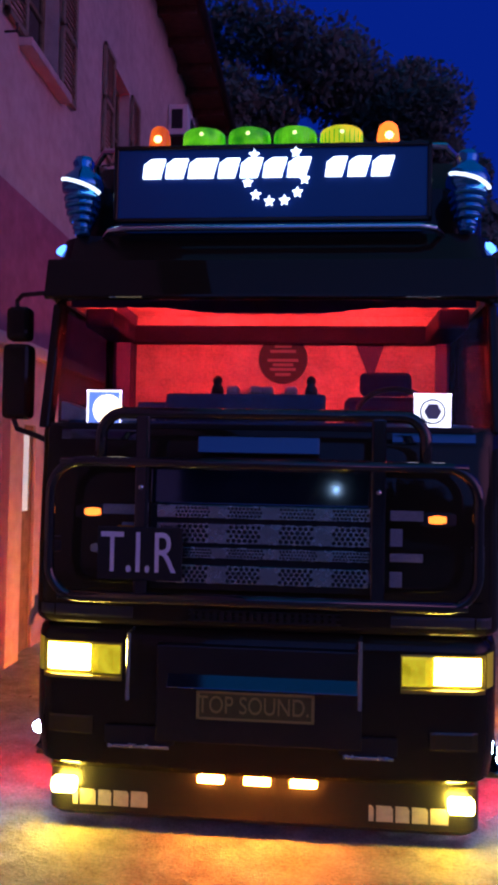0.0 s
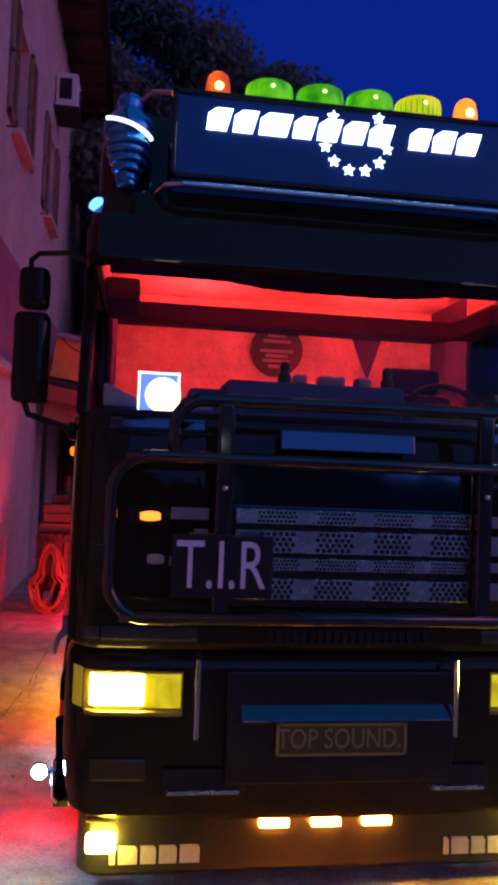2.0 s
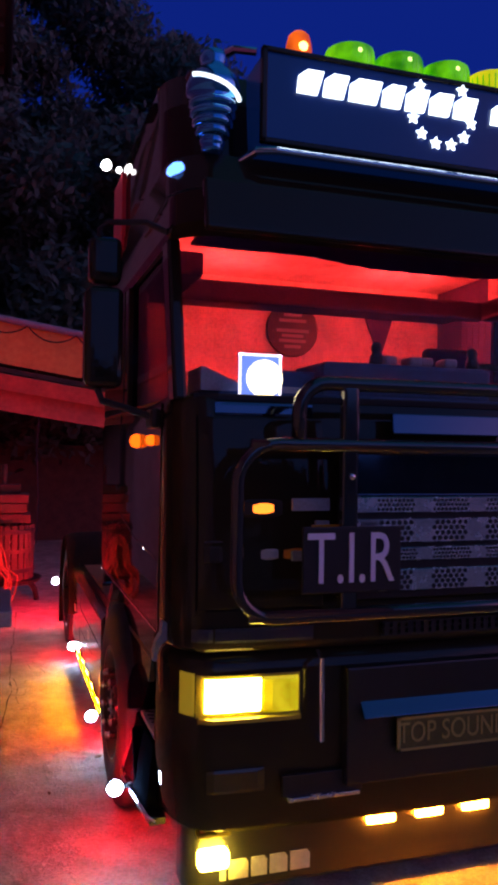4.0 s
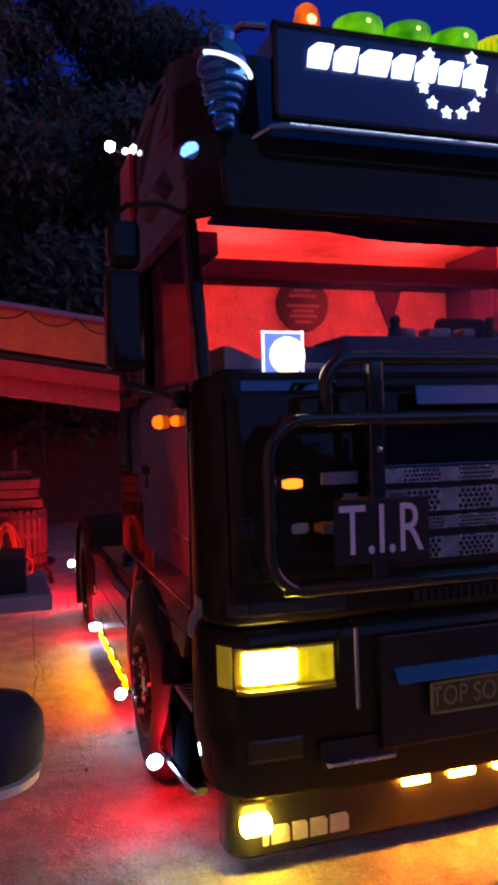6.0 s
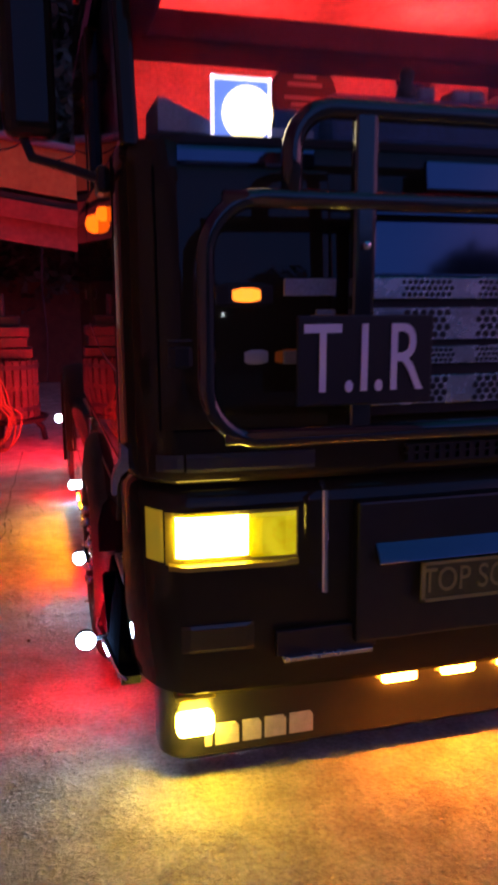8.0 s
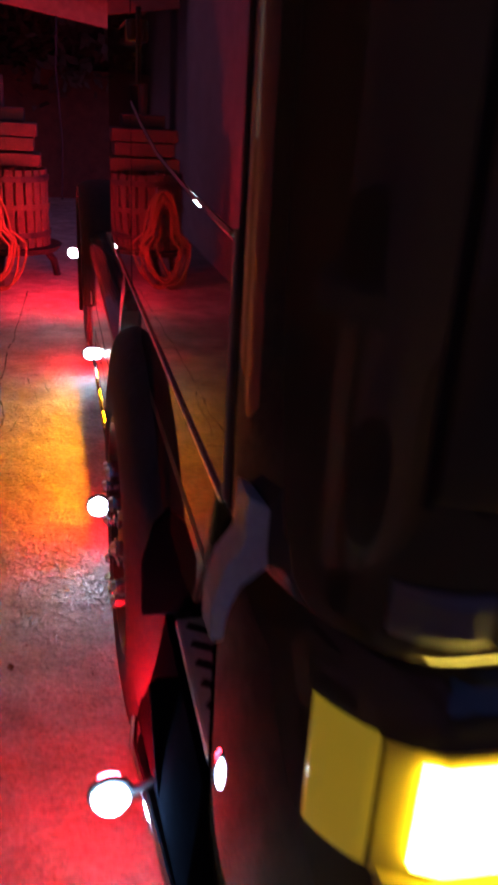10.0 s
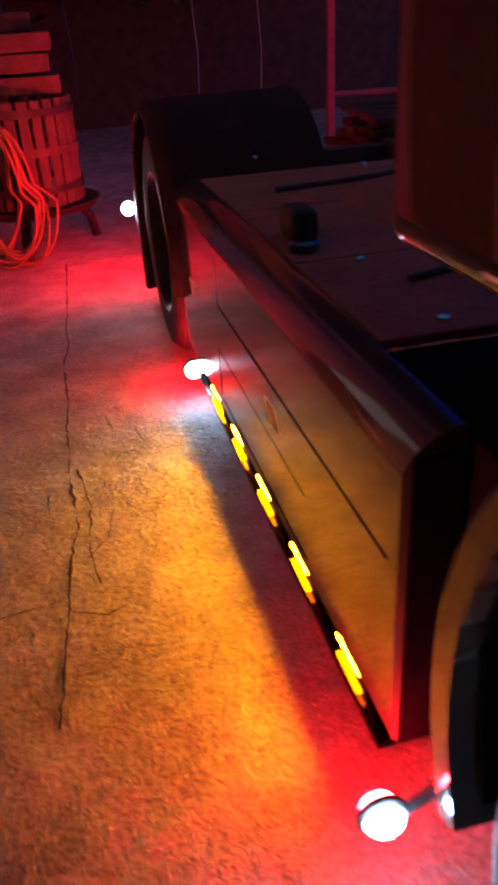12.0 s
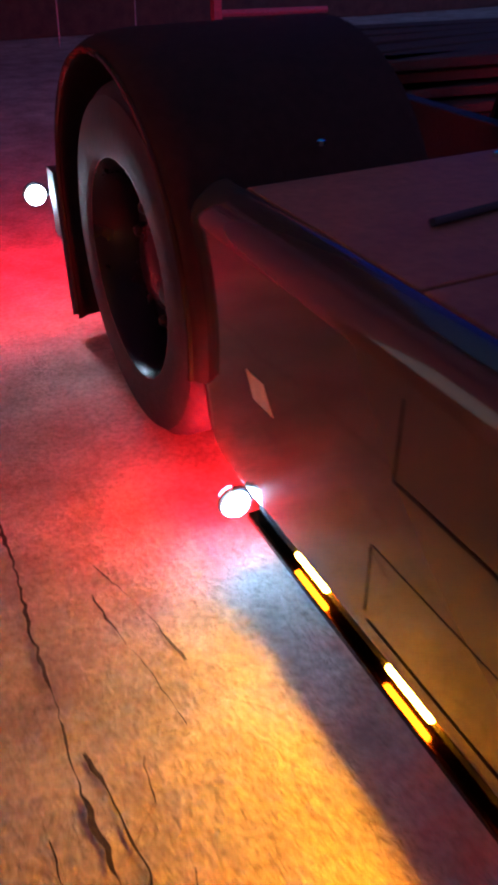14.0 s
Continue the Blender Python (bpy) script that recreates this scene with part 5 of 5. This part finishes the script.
STRIPS = [(7.79, 7.915), (7.44, 7.57), (7.10, 7.23), (6.745, 6.875), (6.395, 6.52)]
MARKS = [(1.375, 4.605, 0.365), (1.325, 6.06, 0.217), (1.263, 8.185, 0.150), (1.316, 9.77, 0.488)]
for s in (-1, 1):
    sk = shade(tp("side_skirt", skirt(s), SKIRT, "glossy black side skirt with amber light strips"))
    for y0, y1, z0, z1 in ((6.24, 7.60, 0.604, 0.612), (7.598, 7.604, 0.604, 0.76), (6.7, 7.63, 0.262, 0.266), (7.637, 7.641, 0.28, 0.443), (6.7, 7.637, 0.443, 0.446)):
        tp("panel_seam", boxm(*sorted((s * 1.2528, s * 1.247)), y0, y1, z0, z1), MATTE, parent=sk)
    for yc in (6.967, 8.068):
        tp("reflector", prism([(yc + 0.06, 0.549), (yc - 0.018, 0.551), (yc - 0.064, 0.496), (yc + 0.025, 0.494)], s * 1.2535, s * 1.25, "x"), REFLECT_A, "dull amber reflector on the skirt", parent=sk)
    lip = tp("skirt_lip", prism([(s * 1.222, 0.158), (s * 1.255, 0.158), (s * 1.257, 0.156), (s * 1.257, 0.142), (s * 1.222, 0.142)], 6.24, 8.12, "y"), LIP, "polished lower lip", parent=sk)
    tp("skirt_end", boxm(*sorted((s * 1.235, s * 1.15)), 6.188, 6.199, 0.21, 0.82, 0.003), STEP_BLACK, parent=sk)
    for y0, y1 in STRIPS:
        st = tp("light_strip", boxm(*sorted((s * 1.241, s * 1.228)), y0, y1, 0.180, 0.191, 0.003), STRIP_ON, "lit amber strip", parent=sk)
    tp("strip_mount", boxm(*sorted((s * 1.226, s * 1.2)), 6.24, 8.12, 0.142, 0.204, 0.002), MATTE, parent=sk)
    for k, (mx_, my_, mz_) in enumerate(MARKS):
        base = tp("marker_lamp", lathe([(0.03, -0.012), (0.044, -0.006), (0.046, 0.0), (0.044, 0.006), (0.03, 0.012)], 16, "y", (s * mx_, my_, mz_)), PLASTIC, "double marker lamp, white ahead and red behind")
        tp("white_lens", lathe([(0.037, -0.013), (0.03, -0.024), (0.016, -0.03), (0.002, -0.031)], 14, "y", (s * mx_, my_, mz_)), WHITE_ON2 if k == 3 else WHITE_ON, parent=base, smooth=True)
        tp("red_lens", lathe([(0.037, 0.013), (0.03, 0.024), (0.016, 0.03), (0.002, 0.031)], 14, "y", (s * mx_, my_, mz_)), (RED_ON2 if s < 0 else RED_DIM) if k == 3 else RED_ON, parent=base, smooth=True)
        tp("lamp_arm", sweep([(s * (mx_ - 0.04), my_, mz_), (s * (mx_ - 0.1), my_ + 0.015, mz_ + 0.005), (s * 1.21, my_ + 0.02, mz_ + 0.012)], 0.012, 8), RUBBER, parent=base)
    # rear mudguard
    gb = bmesh.new()
    rims = []
    for gx, gr in ((1.285, 0.556), (1.283, 0.568), (1.272, 0.58), (1.25, 0.592), (1.215, 0.6), (1.16, 0.605), (0.9, 0.607), (0.60, 0.607), (0.60, 0.587), (1.16, 0.585), (1.25, 0.572), (1.27, 0.556)):
        rims.append([gb.verts.new((s * gx, p[0], p[1])) for p in arc(8.92, 0.505, gr, 190, 0, 30)] + [gb.verts.new((s * gx, 8.92 + gr, 0.10))])
    for p, q in zip(rims, rims[1:] + rims[:1]):
        for k in range(len(p) - 1):
            gb.faces.new((p[k], p[k + 1], q[k + 1], q[k]))
    for k in (0, -1):
        gb.faces.new([r[k] for r in rims])
    bmesh.ops.recalc_face_normals(gb, faces=gb.faces[:])
    fd = tp("mudguard", gb, GUARD, "black half-round rear mudguard")
    shade(fd, 40)
    edge = [(s * 1.285, p[0], p[1]) for p in arc(8.92, 0.505, 0.56, 190, 0, 30)] + [(s * 1.285, 9.48, 0.12)]
    tp("mudguard_edge", sweep(edge, 0.009, 8), PAINT, parent=fd)
    tp("mud_flap", boxm(*sorted((s * 1.29, s * 0.62)), 9.537, 9.55, 0.09, 0.62, 0.003), RUBBER, parent=fd)
    tp("lamp_plate", boxm(*sorted((s * 1.29, s * 1.2)), 9.551, 9.63, 0.38, 0.62, 0.004), IRON, parent=fd)
    tp("fender_bolt", lathe([(0.012, 0.0), (0.012, 0.01), (0.003, 0.013)], 8, "z", (s * 0.9, 8.44, 0.90)), CHROME, parent=fd)
    tp("chassis_rail", boxm(*sorted((s * 0.45, s * 0.37)), 4.6, 10.2, 0.40, 0.66, 0.01), DIRTY)
DECK = mat("deck_sheet", (0.34, 0.15, 0.09), 0.5, spec=0.22, var=0.4, scale=5, bump=0.06, bscale=12)
for y0, y1 in ((6.55, 7.1), (7.108, 7.72), (7.728, 8.34)):
    dk = tp("deck_plate", boxm(-1.144, 1.144, y0, y1, 0.84, 0.862, 0.006, 2), DECK, "dull dark deck sheet behind the cab")
for x, y in ((-0.99, 6.6), (-0.99, 7.05), (-0.2, 7.15), (-0.5, 8.28), (-0.99, 7.68), (-0.1, 7.9)):
    tp("deck_bolt", lathe([(0.014, 0.862), (0.014, 0.872), (0.004, 0.876)], 8, at=(x, y, 0)), CHROME, parent=dk)
cap = tp("tank_cap", boxm(-1.10, -1.02, 7.26, 7.39, 0.862, 0.95, 0.025, 3), PLASTIC, "black filler cap on the deck")
tp("cap_ring", lathe([(0.04, 0.862), (0.042, 0.885), (0.034, 0.892), (0.005, 0.894)], 16, at=(-1.085, 7.2, 0)), MIRRORPAINT, parent=cap)
def crown_z(x, y):
    """Height of the deck with its low rounded cover."""
    q = 1 - ((x + 0.05) / 0.78) ** 2 - ((y - 7.55) / 0.6) ** 2
    return 0.862 + (0.085 * q if q > 0 else 0.0)


tp("air_hose", sweep([(x, y, crown_z(x, y) + 0.009) for x, y in ((-0.95, 7.95), (-0.7, 7.98), (-0.55, 7.97), (-0.4, 7.94), (-0.25, 7.9), (-0.1, 7.84), (0.05, 7.75), (0.2, 7.6), (0.35, 7.42), (0.5, 7.2))], 0.009, 8), RUBBER, "black hose across the deck")
tp("air_hose", sweep([(-0.95, 6.85, 0.87), (-0.6, 6.95, 0.871), (-0.1, 6.92, 0.871), (0.6, 6.8, 0.871)], 0.008, 8), RUBBER)
hump = bmesh.new()
bmesh.ops.create_uvsphere(hump, u_segments=40, v_segments=24, radius=1.0)
bmesh.ops.delete(hump, geom=[v for v in hump.verts if v.co.z < -0.02], context="VERTS")
for v in hump.verts:
    hx, hy = -0.05 + 0.78 * v.co.x, 7.55 + 0.6 * v.co.y
    v.co = (hx, hy, crown_z(hx, hy) + 0.001)
shade(tp("deck_cover", hump, DECK, "low rounded reddish cover on the deck"))
tp("chassis_cover", boxm(-1.13, 1.13, 6.1, 6.56, 0.55, 0.835, 0.01), MATTE)
tp("cab_underside", boxm(-0.9, 0.9, 4.3, 6.5, 0.5, 1.125, 0.02), DIRTY)
tp("rear_crossmember", boxm(-0.45, 0.45, 10.1, 10.2, 0.42, 0.64, 0.01), DIRTY)
tp("axle", lathe([(0.09, -1.0), (0.09, 1.0)], 14, "x", (0, 8.87, 0.5)), DIRTY)
tp("axle", lathe([(0.07, -1.0), (0.07, 1.0)], 14, "x", (0, 5.29, 0.45)), DIRTY)

# ---------------------------------------------------------------- truck: inside of the cab
tp("back_lining", boxm(-1.18, 1.18, 6.0, 6.04, 1.95, 3.2), CLOTH, "quilted lining lit red")
tp("ceiling_lining", boxm(-1.18, 1.18, 4.3, 6.0, 3.14, 3.18), CLOTH)
for s in (-1, 1):
    tp("side_lining", boxm(*sorted((s * 1.19, s * 1.165)), 5.37, 6.0, 1.95, 3.14), CLOTH_D)
    tp("upper_lining", boxm(*sorted((s * 1.19, s * 1.165)), 4.35, 5.37, 2.88, 3.14), CLOTH)
    tp("shelf_side", boxm(*sorted((s * 1.16, s * 0.98)), 4.62, 5.2, 2.80, 2.92, 0.02), CLOTH_D)
    tp("curtain", prism([(s * 1.16 - s * 0.02 * (i % 2), 5.30 + 0.035 * i) for i in range(10)] + [(s * 1.14 - s * 0.02 * (i % 2), 5.30 + 0.035 * i) for i in reversed(range(10))], 2.0, 2.87, "z"), CLOTH_D)
    tp("shelf_lamp", boxm(s * 0.62 - 0.35, s * 0.62 + 0.35, 5.275, 5.295, 2.885, 2.897, 0.003), CAB_RED, "red strip under the shelf")
    tp("ceiling_lamp", boxm(s * 0.6 - 0.25, s * 0.6 + 0.25, 5.5, 5.54, 2.925, 2.94, 0.004), CAB_RED, "red ceiling strip")
tp("shelf_front", boxm(-1.0, 1.0, 5.18, 5.26, 2.80, 2.92, 0.02), CLOTH_D, "dark padded overhead shelf edge")
tp("shelf", boxm(-1.16, 1.16, 5.26, 5.9, 2.90, 2.92, 0.004), CLOTH_D)
# added blind, keeps the front strip's bright line from showing past the fringe
tp("strip_blind", boxm(-1.12, 1.12, 4.232, 4.32, 2.862, 2.88, 0.004), CLOTH_D)
tp("front_lamp", boxm(-0.8, 0.8, 4.245, 4.265, 2.885, 2.90, 0.004), CAB_RED_DIM, "red strip over the windscreen")
lid = tp("round_sign", lathe([(0.19, 5.965), (0.192, 5.98), (0.18, 5.998)], 32, "y", (0.0, 0, 2.80)), BLACKSIGN, "round black sign with pale bars on the cab wall")
mk = bmesh.new()
for z, w in ((2.90, 0.13), (2.86, 0.2), (2.79, 0.24), (2.755, 0.16), (2.72, 0.2), (2.68, 0.12)):
    boxm(-w / 2, w / 2, 5.960, 5.9645, z - 0.011, z + 0.011, 0, 1, mk)
tp("sign_bars", mk, mat("sign_print", (0.16, 0.15, 0.16), 0.6), parent=lid)
tp("pennant", prism([(0.53, 2.99), (0.80, 2.99), (0.68, 2.62)], 5.975, 5.985, "y"), CLOTH_D, "dark triangular pennant")
tp("dashboard", loft([(1.95, 4.08, 4.7, 1.12, 0.1, 0.1), (2.15, 4.06, 4.7, 1.13, 0.1, 0.1), (2.2, 4.10, 4.66, 1.1, 0.1, 0.1)], 4), DASH)
tp("dash_counter", boxm(-0.55, 0.32, 4.13, 4.5, 2.2, 2.355, 0.02, 2), DASH, "blue draped dash table")
tp("dash_tray", prism([(-1.12, 2.2), (-0.62, 2.2), (-0.62, 2.225), (-0.95, 2.235), (-1.1, 2.30), (-1.12, 2.30)], 4.1, 4.35, "y", 0.004), GREY)
tp("dash_box", boxm(-0.72, -0.56, 4.2, 4.4, 2.2, 2.31, 0.01), DASH)
wl = [(0.74 + 0.24 * math.cos(2 * math.pi * i / 28), 4.62 + 0.12 * math.sin(2 * math.pi * i / 28), 2.25 + 0.2 * math.sin(2 * math.pi * i / 28)) for i in range(28)]
sw = tp("steering_wheel", sweep(wl, 0.017, 8, closed=True), PLASTIC, "dark steering wheel")
tp("spoke", boxm(0.54, 0.94, 4.61, 4.63, 2.235, 2.265, 0.005), PLASTIC, parent=sw)
for x in (0.72,):
    se = tp("seat", boxm(x - 0.27, x + 0.27, 5.12, 5.3, 1.95, 2.44, 0.07, 3), CLOTH_D, "high-backed cab seat")
    tp("headrest", boxm(x - 0.17, x + 0.17, 5.1, 5.2, 2.44, 2.60, 0.05, 3), CLOTH_D, parent=se)

# lit square signs in the windscreen
for s, x0, x1 in both(0.965, 0.775):
    panel = tp("lit_sign", boxm(x0, x1, 4.062, 4.07, 2.17, 2.36, 0.003), glow("sign_face_white", (0.85, 0.88, 1.0), 1.6) if s > 0 else glow("sign_face_blue", (0.12, 0.22, 0.75), 1.1), "lit square sign with a round emblem")
    rim = bmesh.new()
    for a, b_, c, d in ((x0, x1, 2.17, 2.18), (x0, x1, 2.35, 2.36), (x0, x0 + 0.01, 2.17, 2.36), (x1 - 0.01, x1, 2.17, 2.36)):
        boxm(a, b_, 4.058, 4.062, c, d, 0, 1, rim)
    tp("sign_rim", rim, glow("sign_rim_lit", (0.9, 0.85, 1.0), 1.5), parent=panel)
    cx = (x0 + x1) / 2 + (0.02 if s < 0 else 0)
    cz = 2.255 if s < 0 else 2.265
    disc = lathe([(0.08 if s < 0 else 0.066, 4.056), (0.08 if s < 0 else 0.066, 4.061)], 28, "y", (cx, 0, cz))
    tp("emblem_disc", disc, glow("emblem_glow", (1.0, 0.85, 0.5), 2.6) if s < 0 else BLACKSIGN, parent=panel)
    if s > 0:
        em = bmesh.new()
        lathe([(0.058, 4.053), (0.058, 4.056)], 28, "y", (cx, 0, cz), em)
        tp("emblem_field", em, glow("emblem_white", (0.85, 0.88, 1.0), 1.4), parent=panel)
        em = bmesh.new()
        lathe([(0.045, 4.050), (0.045, 4.053)], 6, "y", (cx, 0, cz), em)
        tp("emblem_shape", em, REFLECT_W, parent=panel)


# ---------------------------------------------------------------- small things on the dash and roof
def figurine(x):
    b = lathe([(0.03, 0), (0.034, 0.01), (0.03, 0.035), (0.02, 0.05), (0.024, 0.06), (0.027, 0.075), (0.02, 0.092), (0.006, 0.10)], 14)
    ob = link("figurine", b, [PLASTIC], smooth=True)
    ob.location = (x, 4.17, 2.357)
    tagged(ob, "small dark rounded figurine on the dash table", "figurine", "figurines on the dash table")


figurine(-0.55)
figurine(-0.04)


def slipper(x):
    b = boxm(-0.035, 0.035, -0.05, 0.05, 0, 0.045, 0.018, 3)
    ob = link("dash_cushion", b, GREY, smooth=True)
    ob.location = (x, 4.22, 2.357)
    tagged(ob, "small grey-blue padded lump on the dash table", "cushion", "padded lumps on the dash")


for xx in (-0.47, -0.34, -0.28, -0.15):
    slipper(xx)


def roof_ornament(x):
    """A plain ribbed ornament with a pale band."""
    prof = [(0.03, 0.0), (0.05, 0.02)]
    z = 0.03
    for r in (0.055, 0.075, 0.09, 0.10, 0.105):
        prof += [(r * 0.82, z), (r, z + 0.012), (r, z + 0.028), (r * 0.82, z + 0.04)]
        z += 0.04
    prof += [(0.115, z + 0.02), (0.12, z + 0.06), (0.10, z + 0.11), (0.06, z + 0.14), (0.055, z + 0.16), (0.062, z + 0.185), (0.05, z + 0.215), (0.005, z + 0.23)]
    b = lathe(prof, 24)
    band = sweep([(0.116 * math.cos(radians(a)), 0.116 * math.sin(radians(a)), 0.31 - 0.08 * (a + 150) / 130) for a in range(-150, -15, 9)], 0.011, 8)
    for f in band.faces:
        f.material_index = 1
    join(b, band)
    # the bright arc across the ornament is put in as a glowing band
    ob = link("roof_ornament", b, [SKIN_BLUE, glow("ornament_band_glow", (0.75, 0.9, 1.0), 1.4)], smooth=True)
    ob.location = (x, 4.2, 3.235)
    tagged(ob, "ribbed glossy blue roof ornament with a glowing white band", "ornament", "ornaments on the roof corners")


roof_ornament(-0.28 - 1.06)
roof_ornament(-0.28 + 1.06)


# ---------------------------------------------------------------- yard things
press = thing("wine_press", (-2.15, 11.15, 0), "old wooden slatted wine press on an iron tripod", "wine press")
for k in range(3):
    a = radians(20 + 120 * k)
    part("leg", sweep([(0.3 * math.cos(a), 0.3 * math.sin(a), 0.3), (0.42 * math.cos(a), 0.42 * math.sin(a), 0.15), (0.45 * math.cos(a), 0.45 * math.sin(a), 0.0)], 0.035, 8), IRON, press)
part("dish", lathe([(0.1, 0.27), (0.44, 0.28), (0.48, 0.33), (0.46, 0.335), (0.42, 0.30), (0.1, 0.295)], 32), IRON, press)
for k in range(26):
    a = 2 * math.pi * k / 26
    part("slat", boxm(-0.034, 0.034, -0.012, 0.012, 0.33, 1.0, 0.006, 1, m=Matrix.Translation((0.36 * math.cos(a), 0.36 * math.sin(a), 0)) @ Matrix.Rotation(a - math.pi / 2, 4, "Z")), PRESSWOOD, press)
for z in (0.42, 0.66, 0.9):
    part("hoop", lathe([(0.374, z), (0.384, z), (0.384, z + 0.05), (0.374, z + 0.05)], 32, caps=False), WOOD_D if z == 0.66 else IRON, press)
part("screw", lathe([(0.035, 0.3), (0.035, 1.75)], 12), IRON, press)
part("press_head", boxm(-0.2, 0.2, -0.09, 0.09, 1.38, 1.5, 0.02), IRON, press)
for z, hx in ((1.02, 0.32), (1.15, 0.27), (1.27, 0.30)):
    part("press_block", boxm(-hx, hx, -0.2, 0.2, z, z + 0.11, 0.01), PRESSWOOD, press)

rnd = random.Random(11)
loops = []
for k in range(9):
    w, h = rnd.uniform(0.13, 0.27), rnd.uniform(0.34, 0.44)
    oy, ox = rnd.uniform(-0.06, 0.06), rnd.uniform(-0.08, 0.1)
    for i in range(26):
        t = math.pi / 2 + 2 * math.pi * i / 26
        loops.append((ox * (1 - math.sin(t)) + w * math.cos(t) * (0.55 if math.sin(t) > 0 else 1), oy + 0.03 * math.cos(2 * t), 0.47 + h * math.sin(t) - 0.01 * k))
coil = sweep(loops, 0.011, 6)
hose = link("garden_hose", coil, HOSE, smooth=True)
hose.location = (-2.28, 10.62, 0.03)
tagged(hose, "orange hose coiled in loose hanging loops beside the press", "hose")

bench = thing("bench_table", (-2.56, 4.25, 0), "high grey bar table with boxes on it", "table")
part("tabletop", boxm(-0.42, 0.42, -0.25, 0.25, 1.27, 1.33, 0.008), GREY, bench)
part("pedestal", lathe([(0.2, 0.0), (0.2, 0.02), (0.04, 0.05), (0.04, 1.27)], 16, at=(-0.26, 0, 0)), IRON, bench)
crate = tagged(link("box", boxm(-0.15, 0.15, -0.14, 0.14, 0, 0.14, 0.01), PLASTIC), "black box standing on the high table", "box")
crate.location = (-2.38, 4.2, 1.331)
bundle = tagged(link("blue_bundle", boxm(-0.1, 0.1, -0.12, 0.12, 0, 0.14, 0.05, 3), mat("blue_cloth", (0.05, 0.12, 0.3), 0.9, var=0.4, scale=9, bump=0.4), smooth=True), "crumpled blue cloth bundle on the high table", "cloth")
bundle.location = (-2.68, 4.2, 1.331)
stool = thing("stool", (-2.40, 3.95, 0), "round bar stool with a dark navy cushion", "stool")
part("cushion", lathe([(0.02, 0.71), (0.17, 0.712), (0.205, 0.74), (0.215, 0.82), (0.21, 0.9), (0.17, 0.96), (0.1, 0.975), (0.005, 0.98)], 28), NAVY, stool, smooth=True)
part("seat_rim", lathe([(0.14, 0.67), (0.19, 0.675), (0.2, 0.71), (0.15, 0.712)], 28), WHITEPL, stool)
part("column", lathe([(0.17, 0.0), (0.17, 0.015), (0.03, 0.04), (0.03, 0.672)], 16, at=(-0.02, 0, 0)), IRON, stool)

pile = thing("timber_pile", (1.35, 10.9, 0), "low pile of reddish timber boards", "timber")
rnd = random.Random(4)
for z in range(9):
    for k in range(6):
        part("board", boxm(-1.1, 1.1, -0.09, 0.09, 0, 0.05, 0.006, 1, m=Matrix.Translation((rnd.uniform(-0.1, 0.1), -0.6 + 0.22 * k + rnd.uniform(-0.03, 0.03), 0.08 + 0.075 * z)) @ Matrix.Rotation(radians(rnd.uniform(-9, 9)), 4, "Z")), PILEWOOD, pile)
for xx in (-0.7, 0.7):
    part("bearer", boxm(xx - 0.05, xx + 0.05, -0.75, 0.7, 0, 0.078, 0.004), WOOD_D, pile)

yard_lamp = thing("yard_lamp", (0.4, -9.0, 0), "small cold-white lamp on a thin pole, mirrored in the lacquer", "lamp")
part("pole", lathe([(0.09, 0.0), (0.09, 0.02), (0.03, 0.04), (0.025, 2.42)], 14), IRON, yard_lamp)
part("shade", lathe([(0.03, 2.56), (0.14, 2.53), (0.15, 2.55), (0.03, 2.60), (0.004, 2.605)], 20), IRON, yard_lamp)
part("globe", lathe([(0.01, 2.42), (0.022, 2.435), (0.03, 2.475), (0.022, 2.515), (0.01, 2.53)], 16), LAMP_COLD, yard_lamp, "lit cold-white globe", smooth=True)
